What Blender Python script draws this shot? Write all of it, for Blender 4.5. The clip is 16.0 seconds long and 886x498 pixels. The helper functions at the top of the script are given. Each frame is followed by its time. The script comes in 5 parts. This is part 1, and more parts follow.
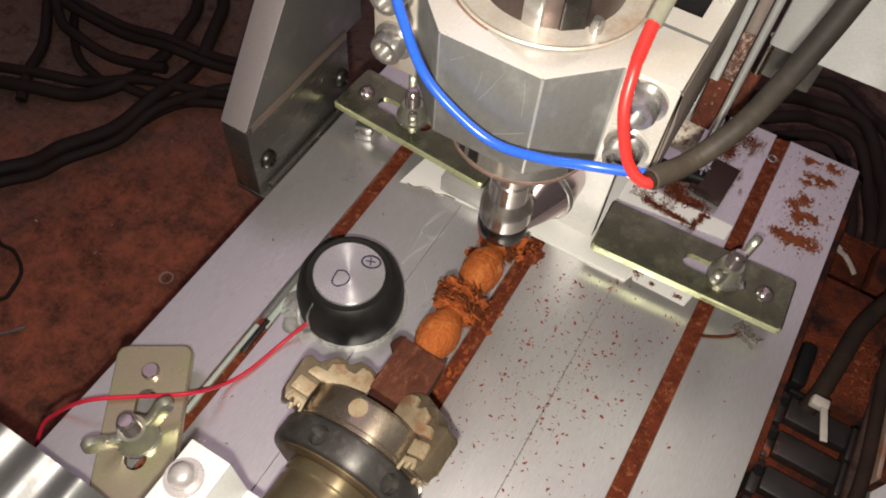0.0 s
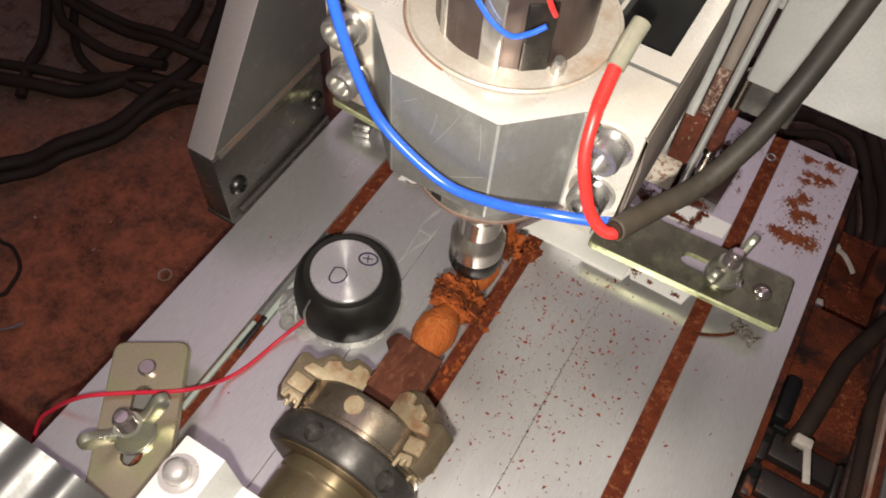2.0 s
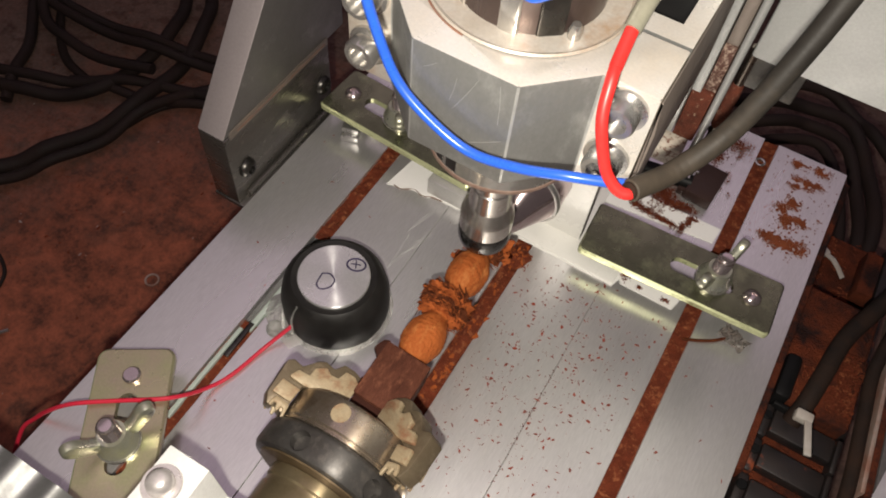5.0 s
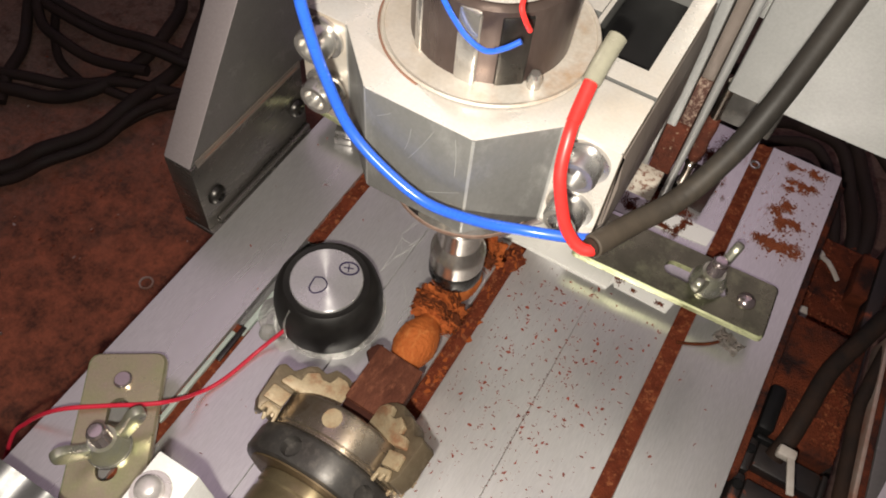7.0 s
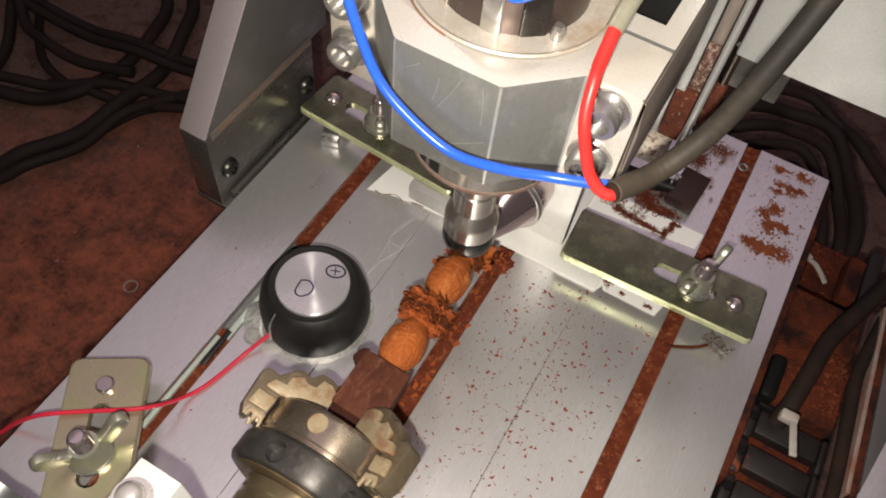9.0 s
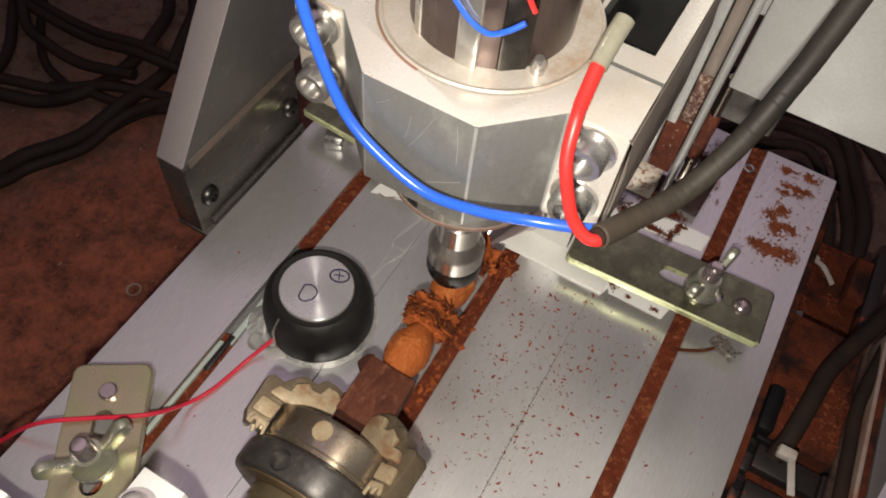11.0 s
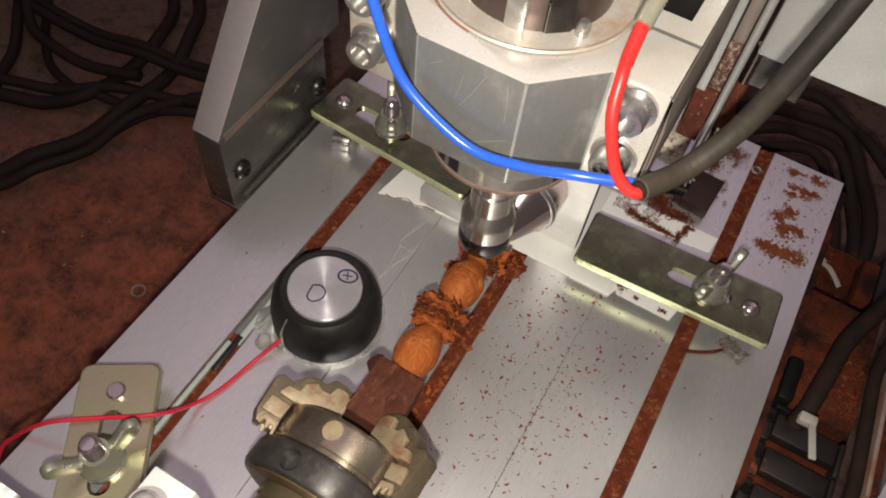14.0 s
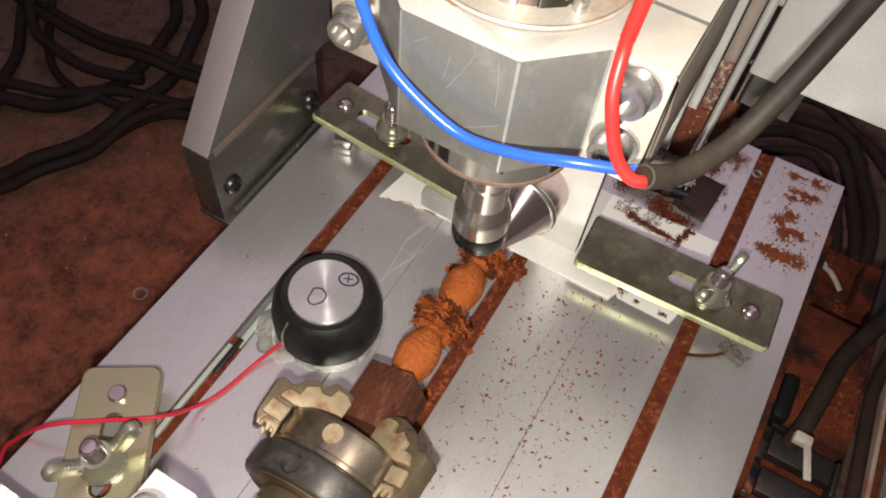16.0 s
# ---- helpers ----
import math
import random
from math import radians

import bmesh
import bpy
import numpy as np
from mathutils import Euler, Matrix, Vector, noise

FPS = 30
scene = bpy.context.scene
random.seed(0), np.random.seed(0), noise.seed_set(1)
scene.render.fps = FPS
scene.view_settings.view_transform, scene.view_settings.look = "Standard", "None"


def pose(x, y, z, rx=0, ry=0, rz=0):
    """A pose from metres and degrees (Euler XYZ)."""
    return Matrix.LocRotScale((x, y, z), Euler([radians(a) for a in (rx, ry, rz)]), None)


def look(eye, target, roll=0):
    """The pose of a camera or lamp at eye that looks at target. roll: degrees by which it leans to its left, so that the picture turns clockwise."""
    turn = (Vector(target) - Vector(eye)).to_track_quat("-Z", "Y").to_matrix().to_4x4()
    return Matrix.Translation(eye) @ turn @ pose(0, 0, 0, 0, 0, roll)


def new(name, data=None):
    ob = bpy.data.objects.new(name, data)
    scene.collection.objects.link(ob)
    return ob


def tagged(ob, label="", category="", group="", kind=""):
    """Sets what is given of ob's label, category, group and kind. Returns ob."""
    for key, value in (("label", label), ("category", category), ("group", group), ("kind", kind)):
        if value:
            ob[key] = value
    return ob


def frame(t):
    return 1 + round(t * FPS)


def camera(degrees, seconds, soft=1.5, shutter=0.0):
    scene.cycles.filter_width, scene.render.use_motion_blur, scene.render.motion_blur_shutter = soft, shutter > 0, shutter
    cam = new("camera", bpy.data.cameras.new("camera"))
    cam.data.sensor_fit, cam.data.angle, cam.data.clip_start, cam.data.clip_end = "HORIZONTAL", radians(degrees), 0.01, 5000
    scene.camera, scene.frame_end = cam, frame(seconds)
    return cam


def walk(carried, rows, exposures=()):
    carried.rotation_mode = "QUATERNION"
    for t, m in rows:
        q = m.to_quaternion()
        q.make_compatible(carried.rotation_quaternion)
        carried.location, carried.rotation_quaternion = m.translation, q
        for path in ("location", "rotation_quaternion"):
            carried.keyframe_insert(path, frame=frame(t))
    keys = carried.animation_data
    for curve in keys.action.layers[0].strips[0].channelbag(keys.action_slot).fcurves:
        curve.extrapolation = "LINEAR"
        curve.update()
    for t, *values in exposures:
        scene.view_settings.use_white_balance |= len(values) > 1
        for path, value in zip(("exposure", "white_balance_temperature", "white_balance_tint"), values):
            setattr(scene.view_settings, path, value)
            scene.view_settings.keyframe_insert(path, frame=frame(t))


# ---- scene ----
cam = camera(59.4, 16.0, 1.85)

PATH = [
    (0, (0.0086, -0.1678, 0.2497), (-0.2297, 0.3172, -0.5917), 5.53),
    (0.5, (0.0087, -0.1682, 0.2489), (-0.2293, 0.3179, -0.5920), 5.68),
    (1, (0.0090, -0.1679, 0.2487), (-0.2284, 0.3171, -0.5930), 5.74),
    (1.5, (0.0093, -0.1680, 0.2486), (-0.2270, 0.3177, -0.5930), 5.97),
    (2, (0.0098, -0.1673, 0.2493), (-0.2288, 0.3158, -0.5932), 5.62),
    (2.5, (0.0100, -0.1668, 0.2483), (-0.2263, 0.3180, -0.5938), 5.91),
    (3, (0.0098, -0.1659, 0.2477), (-0.2219, 0.3216, -0.5941), 6.33),
    (3.5, (0.0097, -0.1655, 0.2481), (-0.2197, 0.3246, -0.5929), 6.60),
    (4, (0.0095, -0.1656, 0.2479), (-0.2203, 0.3255, -0.5924), 6.61),
    (6.5, (0.0102, -0.1639, 0.2485), (-0.2205, 0.3290, -0.5905), 6.56),
    (7, (0.0104, -0.1634, 0.2479), (-0.2183, 0.3306, -0.5908), 6.75),
    (7.5, (0.0101, -0.1634, 0.2477), (-0.2165, 0.3324, -0.5907), 6.92),
    (8, (0.0101, -0.1628, 0.2473), (-0.2137, 0.3358, -0.5901), 7.18),
    (8.5, (0.0102, -0.1625, 0.2465), (-0.2094, 0.3390, -0.5904), 7.71),
    (9, (0.0104, -0.1623, 0.2458), (-0.2081, 0.3424, -0.5894), 7.92),
    (11.5, (0.0080, -0.1602, 0.2445), (-0.2134, 0.3413, -0.5919), 7.33),
    (12, (0.0076, -0.1611, 0.2441), (-0.2150, 0.3414, -0.5913), 7.34),
    (12.5, (0.0075, -0.1614, 0.2442), (-0.2163, 0.3427, -0.5899), 7.27),
    (13, (0.0073, -0.1619, 0.2443), (-0.2166, 0.3416, -0.5902), 7.29),
    (13.5, (0.0072, -0.1618, 0.2443), (-0.2171, 0.3422, -0.5897), 7.27),
    (14, (0.0066, -0.1624, 0.2437), (-0.2165, 0.3431, -0.5897), 7.49),
    (14.5, (0.0070, -0.1628, 0.2439), (-0.2183, 0.3431, -0.5887), 7.38),
    (15, (0.0068, -0.1634, 0.2441), (-0.2206, 0.3437, -0.5873), 7.28),
    (15.5, (0.0069, -0.1628, 0.2445), (-0.2218, 0.3440, -0.5867), 7.09),
    (16, (0.0073, -0.1624, 0.2443), (-0.2205, 0.3446, -0.5870), 7.22),
]
walk(cam, [(t, look(eye, target, roll)) for t, eye, target, roll in PATH],
     [(0, 0.07), (0.7, 0.07), (2, 0.04), (3.5, 0.0), (5, 0.01), (7, 0.02), (9, 0.1), (10.3, -0.05), (11.5, -0.2), (12, -0.22), (13, -0.22), (14, -0.08), (14.5, 0.04), (15, 0.24), (15.5, 0.2), (16, 0.18)])

# ---- light: the small hand-held flash beside the lens, and dim ambient light through openings added out of view ----
world = bpy.data.worlds.new("room_dark")
scene.world = world
world.use_nodes = True
world.node_tree.nodes["Background"].inputs[0].default_value = (1.0, 0.76, 0.92, 1)
world.node_tree.nodes["Background"].inputs[1].default_value = 0.46
flash = bpy.data.lights.new("phone_flash", "POINT")
flash.shadow_soft_size, flash.energy, flash.color = 0.0025, 2.9, (1.0, 0.925, 0.81)
new("phone_flash", flash).location = (0.0095, -0.1765, 0.2400)
scene.view_settings.exposure = 0.0

# ---- small builders ----
AX, AZ = -0.0385, 0.030          # turning axis of the workpiece, along y


def smooth_tagless(me, angle=35):
    for f in me.polygons:
        f.use_smooth = True
    me.set_sharp_from_angle(angle=radians(angle))


def part(name, bm, material, parent=None, label="", angle=35):
    me = bpy.data.meshes.new(name)
    bm.to_mesh(me)
    bm.free()
    smooth_tagless(me, angle)
    if material:
        me.materials.append(material)
    ob = new(name, me)
    if parent:
        ob.parent = parent
    if label:
        ob["label"] = label
    return ob


def finish_or_light(ob, mat, axis=(0, 0, 1), least=0.9):
    """Faces along the axis take a second material: a finish, or painted light and shade."""
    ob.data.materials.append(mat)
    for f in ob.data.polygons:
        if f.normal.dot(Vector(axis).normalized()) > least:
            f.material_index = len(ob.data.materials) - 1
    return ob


def holder(name, m, label, category, group="", kind=""):
    ob = new(name)
    ob.empty_display_size = 0.01
    ob.matrix_world = m
    return tagged(ob, label, category, group, kind)


def merge(*bms):
    out = bmesh.new()
    for b in bms:
        me = bpy.data.meshes.new("tmp")
        b.to_mesh(me)
        b.free()
        out.from_mesh(me)
        bpy.data.meshes.remove(me)
    return out


def box(x0, x1, y0, y1, z0, z1, bevel=0.0005, seg=2):
    bm = bmesh.new()
    bmesh.ops.create_cube(bm, size=1)
    bmesh.ops.transform(bm, matrix=Matrix.Translation(((x0 + x1) / 2, (y0 + y1) / 2, (z0 + z1) / 2)) @ Matrix.Diagonal((x1 - x0, y1 - y0, z1 - z0, 1)), verts=bm.verts)
    if bevel:
        bmesh.ops.bevel(bm, geom=bm.edges[:], offset=bevel, segments=seg, affect="EDGES", profile=0.5)
    return bm


def lathe(profile, seg=48, axis="Z", at=(0, 0, 0)):
    """Turn (radius, height) pairs round an axis."""
    bm = bmesh.new()
    rings = []
    for r, h in profile:
        if r < 1e-6:
            rings.append([bm.verts.new((0, 0, h))])
        else:
            rings.append([bm.verts.new((r * math.cos(2 * math.pi * i / seg), r * math.sin(2 * math.pi * i / seg), h)) for i in range(seg)])
    for a, b in zip(rings, rings[1:]):
        for i in range(seg):
            j = (i + 1) % seg
            q = [a[i % len(a)], a[j % len(a)], b[j % len(b)], b[i % len(b)]]
            q = list(dict.fromkeys(q))
            if len(q) > 2:
                bm.faces.new(q)
    closed = tuple(profile[0]) == tuple(profile[-1])
    for ring, flip in ((rings[0], True), (rings[-1], False)):
        if len(ring) > 2 and not closed:
            bm.faces.new(ring[::-1] if flip else ring)
    turn = {"Z": Matrix(), "Y": pose(0, 0, 0, -90, 0, 0), "X": pose(0, 0, 0, 0, 90, 0)}[axis]
    bmesh.ops.transform(bm, matrix=Matrix.Translation(at) @ turn, verts=bm.verts)
    if closed:
        bmesh.ops.remove_doubles(bm, verts=bm.verts, dist=1e-7)
    bmesh.ops.recalc_face_normals(bm, faces=bm.faces)
    return bm


def spline(points, n=10):
    """A smooth line through the points."""
    p = [Vector(q) for q in points]
    p = [2 * p[0] - p[1]] + p + [2 * p[-1] - p[-2]]
    out = []
    for a, b, c, d in zip(p, p[1:], p[2:], p[3:]):
        for i in range(n):
            t = i / n
            out.append(0.5 * (2 * b + (c - a) * t + (2 * a - 5 * b + 4 * c - d) * t * t + (3 * b - a - 3 * c + d) * t ** 3))
    out.append(p[-2])
    return out


def tube(points, r, seg=12, n=10, bump=0.0):
    line = spline(points, n) if n else [Vector(q) for q in points]
    bm = bmesh.new()
    up = Vector((0.13, 0.31, 0.94))
    rings = []
    for i, q in enumerate(line):
        d = (line[min(i + 1, len(line) - 1)] - line[max(i - 1, 0)]).normalized()
        s = d.cross(up)
        s = s.normalized() if s.length > 1e-4 else d.orthogonal().normalized()
        up = s.cross(d).normalized()
        rr = r * (1 + bump * noise.noise(q * 300))
        rings.append([bm.verts.new(q + rr * (math.cos(2 * math.pi * k / seg) * s + math.sin(2 * math.pi * k / seg) * up)) for k in range(seg)])
    for a, b in zip(rings, rings[1:]):
        for k in range(seg):
            bm.faces.new((a[k], a[(k + 1) % seg], b[(k + 1) % seg], b[k]))
    bm.faces.new(rings[0][::-1])
    bm.faces.new(rings[-1])
    bmesh.ops.recalc_face_normals(bm, faces=bm.faces)
    return bm


def prism(outline, h0, h1, axis="Z", bevel=0.0):
    """Extrude an outline; axis says along what: Z (x, y), Y (x, z) or X (y, z)."""
    put = {"Z": lambda a, b, h: (a, b, h), "Y": lambda a, b, h: (a, h, b), "X": lambda a, b, h: (h, a, b)}[axis]
    bm = bmesh.new()
    lo = [bm.verts.new(put(a, b, h0)) for a, b in outline]
    hi = [bm.verts.new(put(a, b, h1)) for a, b in outline]
    bm.faces.new(lo[::-1])
    bm.faces.new(hi)
    for i in range(len(lo)):
        j = (i + 1) % len(lo)
        bm.faces.new((lo[i], lo[j], hi[j], hi[i]))
    bmesh.ops.recalc_face_normals(bm, faces=bm.faces)
    if bevel:
        bmesh.ops.bevel(bm, geom=bm.edges[:], offset=bevel, segments=2, affect="EDGES", profile=0.5)
    return bm


def moved(bm, m):
    bmesh.ops.transform(bm, matrix=m, verts=bm.verts)
    return bm


def carved(bm, *tools):
    """The first solid with the others cut out of it."""
    solids = []
    for k in (bm, merge(*tools)):
        me = bpy.data.meshes.new("solid")
        k.to_mesh(me)
        k.free()
        ob = bpy.data.objects.new("solid", me)
        scene.collection.objects.link(ob)
        solids.append(ob)
    cutting = solids[0].modifiers.new("cut", "BOOLEAN")
    cutting.operation, cutting.solver, cutting.object = "DIFFERENCE", "EXACT", solids[1]
    bpy.context.view_layer.update()
    result = bpy.data.meshes.new_from_object(solids[0].evaluated_get(bpy.context.evaluated_depsgraph_get()))
    out = bmesh.new()
    out.from_mesh(result)
    bpy.data.meshes.remove(result)
    for ob in solids:
        me = ob.data
        bpy.data.objects.remove(ob)
        bpy.data.meshes.remove(me)
    return out


# ---- materials ----
def material(name, base, rough=0.5, metal=0.0, second=None, amount=0.5, scale=60.0, fine=900.0, bump=0.0, stretch=(1, 1, 1), rough_var=0.12, coat=0.0, sharp=0.0, third=None, third_at=0.62, third_scale=150.0, third_soft=0.04, spec=0.5, grain=0.22):
    """Base colour with a patchy second colour, fine grain, uneven gloss and relief."""
    m = bpy.data.materials.new(name)
    m.use_nodes = True
    t = m.node_tree
    n, l = t.nodes, t.links
    b = n["Principled BSDF"]
    co = n.new("ShaderNodeTexCoord")
    mp = n.new("ShaderNodeMapping")
    mp.inputs["Scale"].default_value = stretch
    l.new(co.outputs["Object"], mp.inputs["Vector"])

    def noisy(s, detail=4.0, rgh=0.6):
        k = n.new("ShaderNodeTexNoise")
        k.inputs["Scale"].default_value, k.inputs["Detail"].default_value, k.inputs["Roughness"].default_value = s, detail, rgh
        l.new(mp.outputs["Vector"], k.inputs["Vector"])
        return k.outputs["Fac"]

    def ramp(src, lo, hi, a=0.0, c=1.0):
        k = n.new("ShaderNodeMapRange")
        k.inputs["From Min"].default_value, k.inputs["From Max"].default_value = lo, hi
        k.inputs["To Min"].default_value, k.inputs["To Max"].default_value = a, c
        l.new(src, k.inputs["Value"])
        return k.outputs["Result"]

    def mix(fac, a, c, mode="MIX"):
        k = n.new("ShaderNodeMix")
        k.data_type, k.blend_type = "RGBA", mode
        for value, socket in ((fac, 0), (a, 6), (c, 7)):
            if isinstance(value, (int, float)):
                k.inputs[socket].default_value = value
            elif isinstance(value, tuple):
                k.inputs[socket].default_value = (*value, 1)
            else:
                l.new(value, k.inputs[socket])
        return k.outputs[2]

    big, small = noisy(scale, 5.0, 0.65), noisy(fine, 3.0, 0.6)
    second = second or tuple(0.75 * q for q in base)
    w = 0.18 * (1 - sharp) + 0.015
    col = mix(ramp(big, 0.5 - w, 0.5 + w, 0.0, amount), base, second)
    if third:
        col = mix(ramp(noisy(third_scale, 6.0, 0.7), third_at - third_soft, third_at + third_soft), col, third)
    col = mix(ramp(small, 0.3, 0.7, 0.0, grain), col, tuple(0.45 * q for q in base))
    l.new(col, b.inputs["Base Color"])
    l.new(ramp(big, 0.3, 0.7, max(rough - rough_var, 0.03), min(rough + rough_var, 1)), b.inputs["Roughness"])
    b.inputs["Metallic"].default_value = metal
    b.inputs["Specular IOR Level"].default_value = spec
    if coat:
        b.inputs["Coat Weight"].default_value = coat
    if bump:
        k = n.new("ShaderNodeBump")
        k.inputs["Strength"].default_value, k.inputs["Distance"].default_value = 1.0, bump
        l.new(small, k.inputs["Height"])
        l.new(k.outputs["Normal"], b.inputs["Normal"])
    return m


M_BED = material("brushed_aluminium", (0.81, 0.80, 0.80), 0.33, 0.78, (0.72, 0.71, 0.71), 0.6, 14, 1500, 0.000006, (1, 0.16, 1), third=(0.69, 0.68, 0.65), third_at=0.62, third_scale=22, third_soft=0.2)
M_ALU = material("milled_aluminium", (0.66, 0.65, 0.62), 0.4, 0.55, (0.56, 0.55, 0.53), 0.6, 60, 1400, 0.00001)
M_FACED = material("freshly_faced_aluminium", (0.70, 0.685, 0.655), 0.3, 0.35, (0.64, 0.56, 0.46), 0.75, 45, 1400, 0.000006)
M_GREY = material("grey_oxidised_aluminium", (0.27, 0.27, 0.26), 0.5, 0.55, (0.20, 0.20, 0.19), 0.85, 55, 1300, 0.000012, (1, 1, 0.6), third=(0.40, 0.40, 0.385), third_at=0.62, third_scale=75, third_soft=0.1)
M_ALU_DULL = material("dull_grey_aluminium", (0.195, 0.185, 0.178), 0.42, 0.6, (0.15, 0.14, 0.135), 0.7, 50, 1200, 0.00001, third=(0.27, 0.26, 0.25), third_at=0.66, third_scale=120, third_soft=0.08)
M_PALE = material("pale_grey_paint", (0.40, 0.405, 0.40), 0.4, 0.3, (0.36, 0.365, 0.36), 0.6, 30, 1400, 0.00003)
M_STEEL = material("bright_steel", (0.62, 0.6, 0.57), 0.22, 0.85, (0.5, 0.48, 0.45), 0.5, 150, 1500, 0.000004, rough_var=0.06)
M_DARK_STEEL = material("blackened_steel", (0.06, 0.058, 0.055), 0.3, 0.9, (0.12, 0.11, 0.1), 0.5, 150, 1500, 0.00001)
M_CHUCK = material("tarnished_steel", (0.57, 0.50, 0.41), 0.28, 0.9, (0.38, 0.29, 0.19), 0.9, 80, 1300, 0.000012, third=(0.23, 0.155, 0.09), third_at=0.63, third_scale=130, third_soft=0.12, rough_var=0.08)
M_RING = material("grey_worn_steel", (0.092, 0.088, 0.084), 0.44, 0.5, (0.056, 0.049, 0.044), 0.85, 90, 1200, 0.00002, third=(0.15, 0.135, 0.12), third_at=0.61, third_scale=240, third_soft=0.1)
# Guide plates of the jaws, darker than the raised steps.
M_JAW_GUIDE = material("dark_brown_steel", (0.20, 0.16, 0.105), 0.45, 0.45, (0.12, 0.085, 0.052), 0.9, 130, 1300, 0.00004, third=(0.27, 0.21, 0.14), third_at=0.62, third_scale=220, third_soft=0.08)
M_BOLT = material("dusty_bolt_steel", (0.42, 0.39, 0.35), 0.2, 1.0, (0.24, 0.17, 0.12), 0.7, 220, 1300, 0.000008)
M_WORN = material("rubbed_bright_edge", (0.50, 0.50, 0.48), 0.4, 0.5, (0.36, 0.36, 0.35), 0.8, 200, 1400)
M_SCRATCH = material("raw_scratched_aluminium", (0.70, 0.70, 0.68), 0.55, 0.15, (0.55, 0.55, 0.53), 0.6, 300, 1400)
# Lighter tan that stands in for reflected light on the clamp's side.
M_SIDE = material("tan_panel_reflection", (0.50, 0.44, 0.37), 0.45, 0.25, (0.34, 0.28, 0.22), 0.8, 80, 1200)
M_BROWNED = material("browned_grey_steel", (0.25, 0.21, 0.185), 0.5, 0.3, (0.16, 0.13, 0.11), 0.8, 90, 1200, 0.00002, (1, 1, 0.2))
M_BEIGE = material("dust_stained_aluminium", (0.60, 0.52, 0.42), 0.35, 0.4, (0.72, 0.69, 0.64), 0.9, 40, 1200, third=(0.50, 0.33, 0.20), third_at=0.62, third_scale=70, third_soft=0.12)
# Brighter zinc that paints the flash's gleam on edges facing the lens.
M_ZGLEAM = material("painted_zinc_gleam", (0.60, 0.63, 0.36), 0.35, 0.4, (0.50, 0.52, 0.30), 0.6, 150, 1200)
M_JAW = material("dusty_yellowed_steel", (0.44, 0.36, 0.235), 0.55, 0.15, (0.31, 0.215, 0.115), 0.95, 150, 1300, 0.00012, third=(0.25, 0.095, 0.045), third_at=0.60, third_scale=150, third_soft=0.09, grain=0.4)
M_FLANGE = material("brass_brown_steel", (0.19, 0.135, 0.075), 0.5, 0.5, (0.11, 0.075, 0.042), 0.9, 120, 1300, 0.00002)
M_COLLAR = material("oily_yellowed_steel", (0.33, 0.27, 0.165), 0.34, 0.75, (0.21, 0.16, 0.09), 0.9, 90, 1300, 0.00001)
M_SATIN = material("satin_pale_steel", (0.66, 0.62, 0.60), 0.32, 0.6, (0.58, 0.54, 0.52), 0.6, 150, 1300)
M_BLUED = material("blackened_nut_steel", (0.075, 0.075, 0.075), 0.25, 0.9, (0.12, 0.115, 0.11), 0.6, 120, 1300)
M_FOOT = material("scuffed_grey_aluminium", (0.22, 0.205, 0.19), 0.3, 0.85, (0.16, 0.15, 0.135), 0.7, 60, 1200, 0.00001, (1, 1, 2.5), third=(0.34, 0.32, 0.28), third_at=0.66, third_scale=130, third_soft=0.06)
M_ZINC = material("yellow_zinc_plate", (0.53, 0.49, 0.30), 0.3, 0.7, (0.50, 0.39, 0.33), 0.9, 38, 1200, 0.000008, third=(0.46, 0.48, 0.25), third_at=0.58, third_scale=55, third_soft=0.14, rough_var=0.08)
M_WINGNUT = material("cast_zinc_nut", (0.56, 0.57, 0.52), 0.3, 0.75, (0.52, 0.51, 0.28), 0.6, 130, 1500, 0.00004, rough_var=0.08)
M_RUBBER = material("black_rubber", (0.012, 0.011, 0.0105), 0.5, 0.0, (0.02, 0.018, 0.016), 0.6, 120, 1500, 0.00003, spec=0.35)
M_GLUE = material("clear_hot_glue", (0.80, 0.80, 0.76), 0.16, 0.0, (0.86, 0.86, 0.82), 0.5, 200, 500, 0.0006, grain=0.05)
M_GLUE.node_tree.nodes["Principled BSDF"].inputs["Transmission Weight"].default_value = 0.8
M_DISC = material("turned_aluminium_disc", (0.75, 0.74, 0.745), 0.34, 0.7, (0.68, 0.67, 0.66), 0.5, 60, 1500, 0.000006)


def turned_finish(m, axis, amount):
    """Fine tool marks round the axis, which draw the gloss out into streaks across them."""
    b = m.node_tree.nodes["Principled BSDF"]
    k = m.node_tree.nodes.new("ShaderNodeTangent")
    k.direction_type, k.axis = "RADIAL", axis
    m.node_tree.links.new(k.outputs["Tangent"], b.inputs["Tangent"])
    b.inputs["Anisotropic"].default_value, b.inputs["Anisotropic Rotation"].default_value = amount, 0.25
    return m


turned_finish(M_DISC, "Z", 0.9)
for m in (M_CHUCK, M_RING, M_COLLAR, M_FLANGE):
    turned_finish(m, "Y", 0.75)
M_INK = material("violet_ink", (0.03, 0.02, 0.07), 0.5)
M_RED = material("red_insulation", (0.75, 0.03, 0.025), 0.38, 0.0, (0.62, 0.03, 0.03), 0.5, 120, 900)
M_PINK = material("pinkish_red_insulation", (0.62, 0.025, 0.055), 0.45, 0.0, (0.5, 0.02, 0.045), 0.5, 120, 900, spec=0.3)
M_MOTOR = material("cast_bright_aluminium", (0.60, 0.59, 0.575), 0.3, 0.9, (0.48, 0.47, 0.46), 0.6, 60, 1200, 0.00001)
